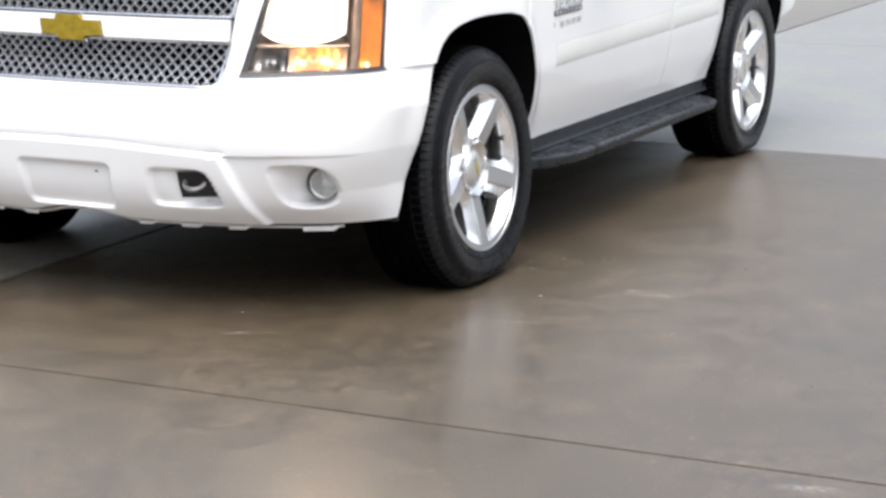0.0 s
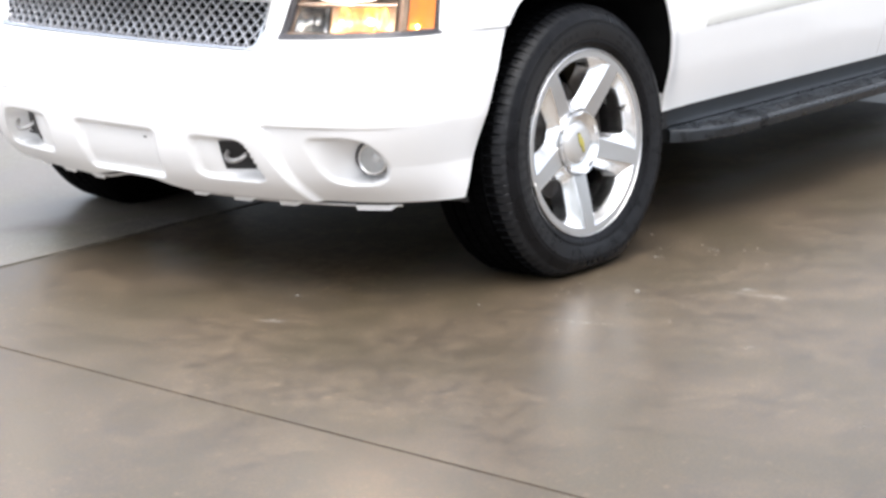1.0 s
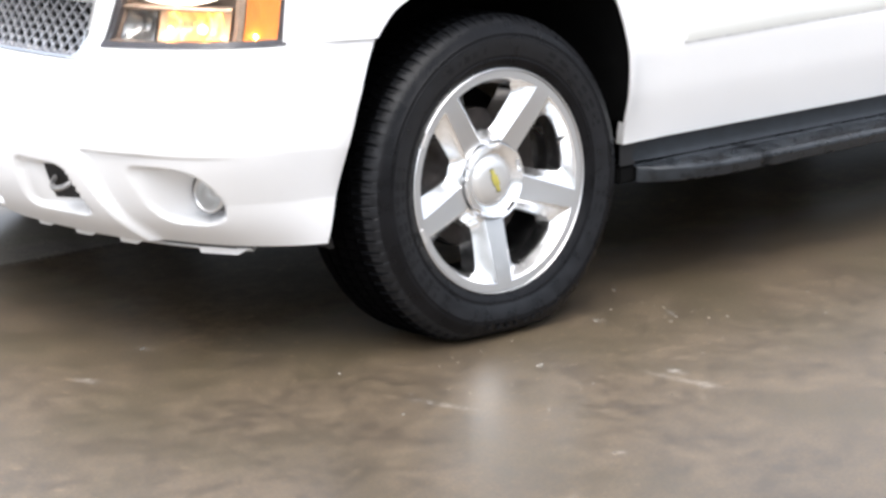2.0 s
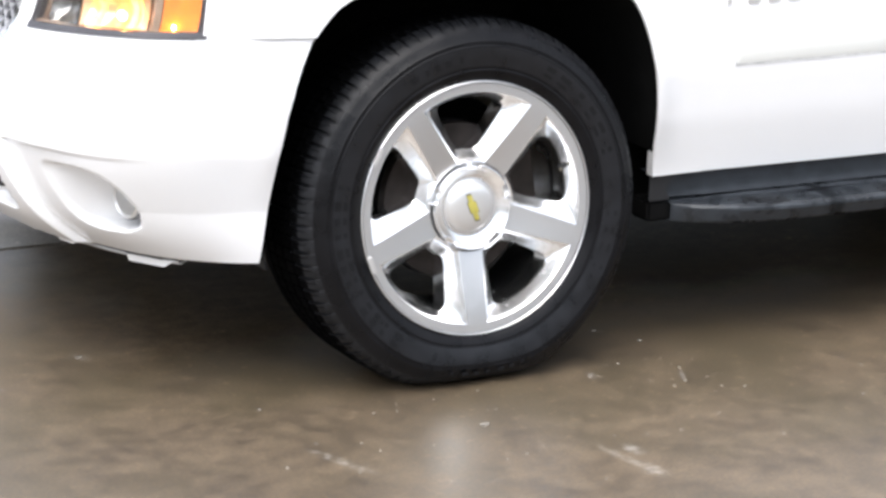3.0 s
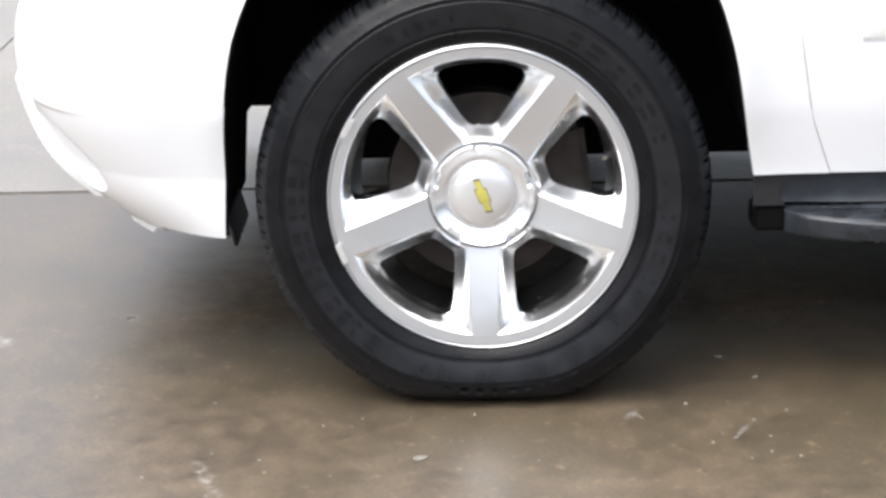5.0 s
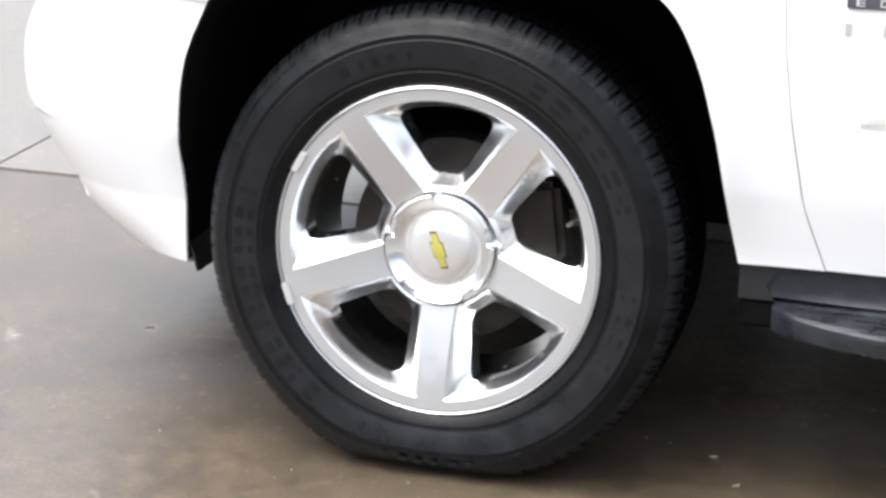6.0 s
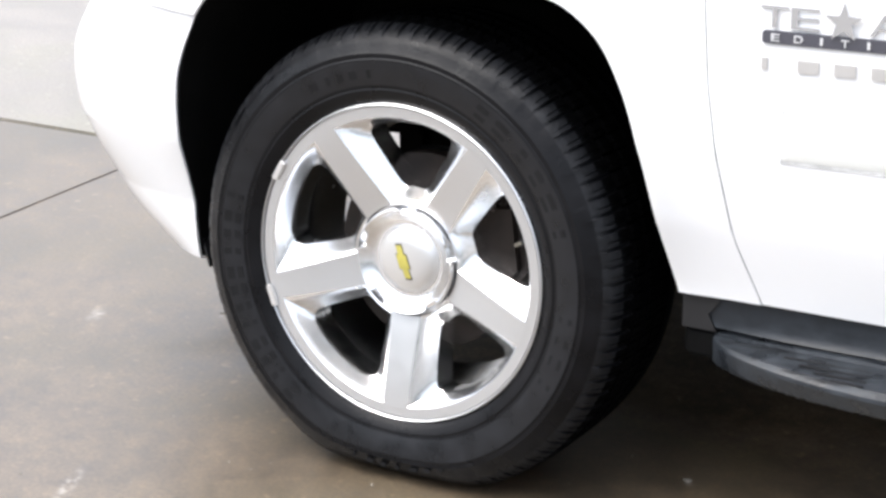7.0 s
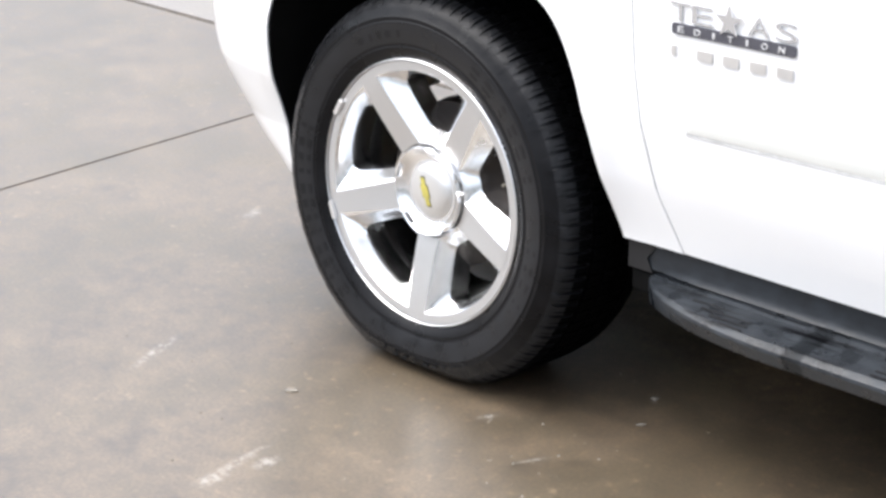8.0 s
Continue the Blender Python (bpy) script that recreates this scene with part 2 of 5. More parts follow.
STEP = material("wet_step_plastic", (0.021, 0.0245, 0.029), 0.34, vary=0.45, scale=26, bump=0.5, bump_scale=120, rough_vary=0.18, spec=0.34)
SILL = material("sill_plastic", (0.016, 0.019, 0.023), 0.40, vary=0.3, scale=30, bump=0.3, bump_scale=120, rough_vary=0.1, spec=0.30)


def streak(m, dark):
    """Wet dirt drawn out along the length of a step, in patches."""
    nt = m.node_tree
    b = nt.nodes["Principled BSDF"]
    tc = nt.nodes.new("ShaderNodeTexCoord")
    levels = []
    for stretch, lo, hi in (((5.0, 85.0, 30.0), 0.50, 0.60), ((4.0, 9.0, 9.0), 0.42, 0.60)):
        q = nt.nodes.new("ShaderNodeMapping")
        q.inputs["Scale"].default_value = stretch
        n = nt.nodes.new("ShaderNodeTexNoise")
        n.inputs["Scale"].default_value, n.inputs["Detail"].default_value = 1.0, 4
        r = nt.nodes.new("ShaderNodeMapRange")
        r.interpolation_type = "SMOOTHSTEP"
        r.inputs["From Min"].default_value, r.inputs["From Max"].default_value = lo, hi
        nt.links.new(tc.outputs["Object"], q.inputs["Vector"])
        nt.links.new(q.outputs[0], n.inputs["Vector"])
        nt.links.new(n.outputs[0], r.inputs["Value"])
        levels.append(r.outputs[0])
    # it lies on the tread, not on the upright edges
    geo = nt.nodes.new("ShaderNodeNewGeometry")
    up = nt.nodes.new("ShaderNodeSeparateXYZ")
    nt.links.new(geo.outputs["True Normal"], up.inputs[0])
    flat = nt.nodes.new("ShaderNodeMapRange")
    flat.inputs["From Min"].default_value, flat.inputs["From Max"].default_value = 0.80, 0.95
    nt.links.new(up.outputs["Z"], flat.inputs["Value"])
    levels.append(flat.outputs[0])
    both = levels[0].node
    for level in levels[1:]:
        times = nt.nodes.new("ShaderNodeMath")
        times.operation = "MULTIPLY"
        nt.links.new(both.outputs[0], times.inputs[0])
        nt.links.new(level, times.inputs[1])
        both = times
    mix = nt.nodes.new("ShaderNodeMix")
    mix.data_type = "RGBA"
    nt.links.new(both.outputs[0], mix.inputs[0])
    nt.links.new(b.inputs["Base Color"].links[0].from_socket, mix.inputs[6])
    mix.inputs[7].default_value = (*dark, 1)
    nt.links.new(mix.outputs[2], b.inputs["Base Color"])
    gloss = nt.nodes.new("ShaderNodeMapRange")
    gloss.inputs["To Min"].default_value, gloss.inputs["To Max"].default_value = 0.34, 0.04
    nt.links.new(both.outputs[0], gloss.inputs["Value"])
    nt.links.new(gloss.outputs[0], b.inputs["Specular IOR Level"])


streak(STEP, (0.004, 0.004, 0.005))
IRON = material("brake_iron", (0.021, 0.0165, 0.014), 0.5, metal=0.7, vary=0.3, scale=30)
DARK = material("underbody_black", (0.004, 0.004, 0.004), 0.9, spec=0.1, vary=0.4, scale=6)
HOUSING = material("lamp_housing", (0.32, 0.235, 0.18), 0.32, metal=0.5, vary=0.3, scale=30)
LAMP_RIM = material("lamp_rim", (0.035, 0.032, 0.036), 0.35, coat=0.5, vary=0.2, scale=20)
SOFT_REFLECTOR = material("frosted_reflector", (0.90, 0.88, 0.84), 0.45, metal=0.6)
# clear reflector whose colour carries the amber light of the bulb
AMBER_LIT_REFLECTOR = material("amber_lit_reflector", (0.95, 0.62, 0.38), 0.30, metal=0.7, bump=0.5, bump_scale=40)
DULL_REFLECTOR = material("inner_reflector", (0.30, 0.29, 0.28), 0.25, metal=1.0, vary=0.3, scale=40)
FOG_REFLECTOR = material("fog_reflector", (0.80, 0.80, 0.79), 0.28, metal=0.55, bump=0.4, bump_scale=110)
AMBER_PAINT = material("amber_marker", (0.72, 0.21, 0.035), 0.30, coat=0.8, vary=0.15, scale=50)
AMBER_GLOW = material("amber_bulb", (1.0, 0.40, 0.10), 0.4, emit=7.0)
MARKER_GLOW = material("marker_bulb", (1.0, 0.62, 0.20), 0.4, emit=14.0)
GLOW = material("headlight_bulb", (1.0, 0.76, 0.56), 0.4, emit=18.0)
CLEAR = glass_material("clear_lens", (0.97, 0.97, 0.97), 0.01, 1.25)
LAMP_LENS = glass_material("weathered_lens", (0.97, 0.97, 0.96), 0.16, 1.25)
TINT = material("dark_window_glass", (0.012, 0.014, 0.015), 0.03, coat=1.0)
BADGE_DARK = material("badge_dark_enamel", (0.06, 0.06, 0.075), 0.3, coat=0.6)
BADGE_TEXT = material("badge_pale_lettering", (0.6, 0.6, 0.6), 0.4)
RED = material("red_tail_lens", (0.35, 0.01, 0.01), 0.15, coat=1.0)
BRASS = material("valve_tip", (0.22, 0.20, 0.16), 0.4, metal=0.8)
CHIP = material("pale_grit", (0.18, 0.163, 0.137), 0.7, vary=0.35, scale=90)


# ---- building helpers ----
def finish(ob, mats, smooth=True, angle=35):
    for m in mats:
        ob.data.materials.append(m)
    if smooth:
        for p in ob.data.polygons:
            p.use_smooth = True
        ob.data.set_sharp_from_angle(angle=radians(angle))
    return ob


def part(name, bm, mats, parent, label="", smooth=True, angle=35):
    me = bpy.data.meshes.new(name)
    bmesh.ops.recalc_face_normals(bm, faces=bm.faces) if bm.faces else None
    bm.to_mesh(me)
    bm.free()
    ob = new(name, me)
    if parent:
        ob.parent = parent
    finish(ob, mats if isinstance(mats, (list, tuple)) else [mats], smooth, angle)
    if label:
        tagged(ob, label)
    return ob


def sheet(rows, closed=False, mat=0, bm=None):
    """A mesh over a grid of points, row by row."""
    bm = bm or bmesh.new()
    vs = [[bm.verts.new(p) for p in row] for row in rows]
    for i in range(len(vs) - 1):
        n = len(vs[i])
        for j in range(n if closed else n - 1):
            k = (j + 1) % n
            try:
                f = bm.faces.new((vs[i][j], vs[i][k], vs[i + 1][k], vs[i + 1][j]))
                f.material_index = mat
            except ValueError:
                pass
    return bm


def box(bm, x0, x1, y0, y1, z0, z1, bevel=0.0, mat=0):
    g = bmesh.ops.create_cube(bm, size=1.0)
    for v in g["verts"]:
        v.co = Vector(((x0 + x1) / 2 + v.co.x * (x1 - x0), (y0 + y1) / 2 + v.co.y * (y1 - y0), (z0 + z1) / 2 + v.co.z * (z1 - z0)))
    faces = {f for v in g["verts"] for f in v.link_faces}
    for f in faces:
        f.material_index = mat
    if bevel:
        bmesh.ops.bevel(bm, geom=list({e for f in faces for e in f.edges}), offset=bevel, segments=2, affect="EDGES", clamp_overlap=True)
    return bm


def prism(outline, depth_fn, thick, bm=None, mat=0):
    """A flat outline (list of 2D points) given a front and a back; depth_fn maps (u, v, d) to a place."""
    bm = bm or bmesh.new()
    n = len(outline)
    a = [bm.verts.new(depth_fn(u, v, 0.0)) for u, v in outline]
    b = [bm.verts.new(depth_fn(u, v, thick)) for u, v in outline]
    fs = [bm.faces.new(a), bm.faces.new(b[::-1])]
    for i in range(n):
        fs.append(bm.faces.new((a[i], a[(i + 1) % n], b[(i + 1) % n], b[i])))
    for f in fs:
        f.material_index = mat
    return bm


def thicken(ob, t, offset=-1.0):
    s = ob.modifiers.new("thickness", "SOLIDIFY")
    s.thickness, s.offset = t, offset
    uses = collections.Counter(k for p in ob.data.polygons for k in p.edge_keys)
    for e in ob.data.edges:
        if uses[e.key] == 1:
            e.use_edge_sharp = True
    return ob


def mirror_bm(bm):
    """The other side of the car."""
    for v in bm.verts:
        v.co.y = 2 * CY - v.co.y
    bmesh.ops.reverse_faces(bm, faces=bm.faces)
    return bm


def interp(x, xs, ys):
    return float(np.interp(x, xs, ys))


def smoothstep(a, b, x):
    t = min(1.0, max(0.0, (x - a) / (b - a)))
    return t * t * (3 - 2 * t)


# ---- the body's shape: x to the rear, y across, z up; the near front wheel's rim face lies at the origin ----
CY = 1.0            # the car's middle
WHEELBASE = 2.949
AXLE_Z = 0.3764
XC = -0.365
SIDE = ([0.25, 0.40, 0.52, 0.64, 0.77, 0.95, 1.06, 1.14, 1.20], [0.085, 0.068, 0.035, 0.014, 0.012, 0.012, 0.022, 0.040, 0.06])
NOSE = ([0.25, 0.27, 0.33, 0.40, 0.48, 0.56, 0.65, 0.70, 0.75, 0.85, 0.95, 1.0, 1.06, 1.1], [0.41, 0.425, 0.485, 0.515, 0.53, 0.546, 0.54, 0.515, 0.490, 0.480, 0.470, 0.46, 0.43, 0.39])
CORNER = ([0.25, 0.27, 0.35, 0.50, 0.62, 0.75, 0.9, 1.1], [2.1, 2.2, 2.85, 3.5, 3.35, 2.85, 2.7, 2.6])


def eased(table, width=0.028):
    """The same run of values with its corners rounded off."""
    z = np.linspace(table[0][0] - 0.15, table[0][-1] + 0.15, 400)
    v = np.interp(z, *table)
    w = np.exp(-0.5 * ((z[:, None] - z[None, :]) / width) ** 2)
    return list(z), list((w @ v) / w.sum(1))


NOSE, CORNER = eased(NOSE), eased(CORNER)


def side_y(z):
    return interp(z, *SIDE)


def corner_n(z):
    """How square the front corner is in plan at a height."""
    return interp(z, *CORNER)


def corner_cut(y, z):
    """How far the front corner draws in at the height of the lamps."""
    y = y if y < CY else 2 * CY - y
    return 0.013 * math.exp(-((y - 0.055) / 0.045) ** 2) * smoothstep(0.66, 0.75, z)


def on_side(x, z, out=0.0):
    """The skin at x, z on the near side (also where it turns round the front corner)."""
    y0 = side_y(z)
    if x >= XC:
        return Vector((x, y0 - out, z))
    a = interp(z, *NOSE)
    s = min(0.9999, (XC - x) / a)
    n = corner_n(z)
    c = (1 - s ** n) ** (1 / n)
    y = CY - (CY - y0) * c
    return Vector((x, y + 1.15 * corner_cut(y, z) * smoothstep(XC - 0.08, XC - 0.16, x) - out, z))


def on_nose(y, z, inward=0.0):
    """The skin at y, z on the front."""
    b = CY - side_y(z)
    c = min(0.9999, abs(CY - y) / b)
    n = corner_n(z)
    s = (1 - c ** n) ** (1 / n)
    a = interp(z, *NOSE)
    p = Vector((XC - a * s, y, z))
    inward += corner_cut(y, z)
    if inward:
        nx, ny = -(s ** (n - 1)) / a, -math.copysign(c ** (n - 1), CY - y) / b
        k = math.hypot(nx, ny)
        p -= Vector((nx / k, ny / k, 0)) * inward
    return p


ARCH_TOP = 0.873
LEG_FRONT = ([0.289, 0.40, 0.513, 0.60, 0.66, 0.70, 0.763, 0.813, 0.843, 0.860, 0.870, ARCH_TOP], [0.458, 0.450, 0.445, 0.433, 0.420, 0.406, 0.377, 0.335, 0.274, 0.205, 0.10, 0.0])
LEG_REAR = ([0.30, 0.392, 0.45, 0.515, 0.60, 0.67, 0.71, 0.765, 0.80, 0.846, 0.866, ARCH_TOP], [0.495, 0.476, 0.464, 0.453, 0.438, 0.420, 0.407, 0.382, 0.360, 0.300, 0.19, 0.0])


def arch_x(z, leg=LEG_FRONT):
    """Half the width of the wheel opening at a height, on its front or rear leg."""
    return interp(z, *leg)


def arch_path(cx, z_front, z_rear, fore=LEG_FRONT, aft=LEG_REAR):
    """The lip of a wheel opening, from a height on its front leg over the top to one on its rear leg."""
    pts = [(cx - arch_x(z_front, fore), z_front)] + [(cx - w, z) for z, w in zip(*fore) if z > z_front + 0.005]
    back = [(cx + w, z) for z, w in zip(*aft) if z_rear + 0.005 < z < ARCH_TOP]
    pts += back[::-1] + [(cx + arch_x(z_rear, aft), z_rear)]
    p = resample(pts, 161)
    for _ in range(14):
        p[1:-1] = 0.5 * p[1:-1] + 0.25 * (p[:-2] + p[2:])
    return [tuple(q) for q in p]


def resample(path, n):
    p = np.array(path, float)
    d = np.r_[0, np.cumsum(np.hypot(*np.diff(p, axis=0).T))]
    u = np.linspace(0, d[-1], n)
    return np.stack([np.interp(u, d, p[:, 0]), np.interp(u, d, p[:, 1])], -1)


def split_path(path, cuts):
    """Cuts a path into pieces at the points nearest to those given."""
    p = np.array(path, float)
    ids = [0] + [int(np.argmin(np.hypot(*(p - np.array(c)).T))) for c in cuts] + [len(p) - 1]
    return [p[a:b + 1] for a, b in zip(ids, ids[1:])]


def flare(z):
    """How far the lip of a wheel opening stands out."""
    return 0.006 + 0.014 * smoothstep(0.40, 0.58, z)


def arch_panel(arch, arch_cuts, outer_pieces, counts, radial=12):
    """A panel between a wheel opening and its outer edges, with a rolled lip turned inward."""
    inner, outer = [], []
    for piece_a, piece_o, n in zip(split_path(arch, arch_cuts), outer_pieces, counts):
        inner += list(resample(piece_a, n))
        outer += list(resample(piece_o, n))
    rows = []
    for dy in (0.022, 0.010):
        rows.append([on_side(*p, flare(p[1])) + Vector((0, dy, 0.0)) for p in inner])
    for r in range(radial + 1):
        f = (r / radial) ** 1.5
        row = []
        for a, o in zip(inner, outer):
            q = a + (o - a) * f
            d = np.hypot(*(q - a))
            row.append(on_side(q[0], q[1], flare(a[1]) * math.exp(-(d / 0.055) ** 2)))
        rows.append(row)
    return sheet(rows)


# ---- ground: slabs with recessed joints on a sheet that reaches the horizon ----
AY, BX, DX = 1.437, -1.537, 3.07


def build_ground():
    bm = bmesh.new()
    box(bm, -600, 600, -600, 600, -0.5, -0.022)
    ground = part("ground", bm, GAP_DIRT, None, smooth=False)
    tagged(ground, "wet brown-grey concrete driveway cut into large slabs", "driveway", kind="structure")
    xs = [-600, -15.4, -10.78, BX - 4.62, BX, DX, DX + 4.62, DX + 9.24, 600]
    ys = [-600, -12.4, -7.8, -3.18, AY, AY + 4.6, AY + 9.2, 600]
    for x in xs[1:-1]:
        bm = bmesh.new()
        box(bm, x - 0.004, x + 0.004, -590, 590, -0.03, -0.0029)
        part("joint_filler", bm, JOINT, ground, smooth=False)
    for i in range(len(xs) - 1):
        for j in range(len(ys) - 1):
            gx, gy = 0.0009, 0.0080
            bm = bmesh.new()
            box(bm, xs[i] + gx, xs[i + 1] - gx, ys[j] + gy, ys[j + 1] - gy, -0.10, 0.0, 0.004)
            part("slab", bm, BEYOND if j >= 4 else (PALE if i >= 5 else CONCRETE), ground, smooth=False)


# ---- wheels ----
def lathe(profile, seg, bm=None, mat=0, shape=None, angles=None):
    """Turns a profile of (radius, depth) round the axle; shape(k, i, r, y) may change a point."""
    rows = []
    for i in range(seg):
        t = angles[i] if angles else 2 * math.pi * i / seg
        row = []
        for k, (r, y) in enumerate(profile):
            if shape:
                r, y = shape(k, i, r, y)
            row.append((r * math.cos(t), y, r * math.sin(t)))
        rows.append(row)
    bm = bm or bmesh.new()
    vs = [[bm.verts.new(p) for p in row] for row in rows]
    for i in range(seg):
        j = (i + 1) % seg
        for k in range(len(profile) - 1):
            f = bm.faces.new((vs[i][k], vs[j][k], vs[j][k + 1], vs[i][k + 1]))
            f.material_index = mat
    return bm


def face_depth(r):
    """How far the machined face lies behind the rim's edge."""
    return 0.004 + 0.030 * max(0.0, (0.2465 - r) / 0.1485) ** 1.25


def window_loop(mid, w_in, w_out, r_in, r_out, drop, soften, n_side=16, n_arc=16):
    """The outline of one opening between two spokes: up one spoke, along the rim, down the other, along the hub."""
    pts = []

    def on_spoke(sgn, f):
        w = w_in + (w_out - w_in) * f
        r = r_in + (r_out - r_in) * f
        a = mid - sgn * radians(36) + sgn * math.asin(w / r)
        return r, a

    for i in range(n_side):
        pts.append(on_spoke(1, i / n_side))
    a0, a1 = on_spoke(1, 1.0)[1], on_spoke(-1, 1.0)[1]
    pts += [(r_out, a0 + (a1 - a0) * i / n_arc) for i in range(n_arc)]
    for i in range(n_side):
        pts.append(on_spoke(-1, 1 - i / n_side))
    a0, a1 = on_spoke(-1, 0.0)[1], on_spoke(1, 0.0)[1]
    pts += [(r_in, a0 + (a1 - a0) * i / n_arc) for i in range(n_arc)]
    p = np.array([(r * math.cos(a), r * math.sin(a)) for r, a in pts])
    for _ in range(soften):
        p = 0.5 * p + 0.25 * (np.roll(p, 1, 0) + np.roll(p, -1, 0))
    return [Vector((x, face_depth(math.hypot(x, z)) + drop, z)) for x, z in p]


def build_rim(parent):
    bm = lathe([(0.272, 0.018), (0.2715, 0.006), (0.2695, 0.001), (0.2670, -0.001), (0.2658, 0.0005), (0.2650, 0.0065), (0.2638, 0.0065), (0.2630, 0.0034)], 144)
    for f in bm.faces:
        c = f.calc_center_median()
        f.material_index = 1 if math.hypot(c.x, c.z) < 0.2685 else 0
    lathe([(0.2630, 0.0034), (0.2460, 0.0045)], 144, bm, 1)
    # barrel behind the face
    lathe([(0.262, 0.02), (0.240, 0.06), (0.232, 0.10), (0.222, 0.19), (0.232, 0.205), (0.262, 0.21)], 96, bm)
    side = 16
    for k in range(5):
        mid = radians(-54 + 72 * k)
        edge = window_loop(mid, 0.0280, 0.0220, 0.096, 0.2462, 0.0, 0)
        hole = window_loop(mid, 0.0500, 0.0575, 0.119, 0.2330, 0.034, 9)
        loops = [edge]
        for f, sink in ((0.10, 0.05), (0.35, 0.30), (0.65, 0.66), (0.88, 0.88), (1.0, 1.0)):
            loops.append([Vector((a.x + (c.x - a.x) * f, a.y + (c.y - a.y) * sink, a.z + (c.z - a.z) * f)) for a, c in zip(edge, hole)])
        loops.append([v + Vector((0, 0.008, 0)) for v in hole])
        loops.append([Vector((v.x * 1.01, v.y + 0.05, v.z * 1.01)) for v in hole])
        sheet(loops, closed=True, bm=bm)
    # machined spoke faces
    for k in range(5):
        a = radians(-90 + 72 * k)
        e1, e2 = Vector((math.cos(a), 0, math.sin(a))), Vector((-math.sin(a), 0, math.cos(a)))
        rows = []
        for i in range(side + 2):
            f = min(1.0, i / side)
            r, w = 0.096 + (0.2462 - 0.096) * f, 0.0280 - 0.0060 * f
            row = []
            for t in (-1, -0.5, 0, 0.5, 1):
                q = math.sqrt(r * r - w * w * t * t) + (0.004 if i > side else 0.0)
                row.append(e1 * q + e2 * (w * t) + Vector((0, face_depth(r) - (0.0 if i <= side else 0.0004), 0)))
            rows.append(row)
        sheet(rows, bm=bm, mat=1)
    lathe([(0.1000, 0.0338), (0.0965, 0.0360), (0.0945, 0.0430), (0.0940, 0.054), (0.02, 0.056)], 72, bm)
    rim = part("rim", bm, [POLISHED, MACHINED], parent, "polished five-spoke alloy rim", angle=24)
    for a in (151, 201):
        bm = bmesh.new()
        box(bm, -0.006, 0.006, -0.0048, 0.004, -0.019, 0.019, 0.002)
        bm.transform(Matrix.Rotation(-radians(a), 4, "Y") @ Matrix.Translation((0.2635, 0.001, 0)))
        part("balance_weight", bm, SATIN, parent)
    return rim


TYRE_R, SAG = 0.400, 1.0


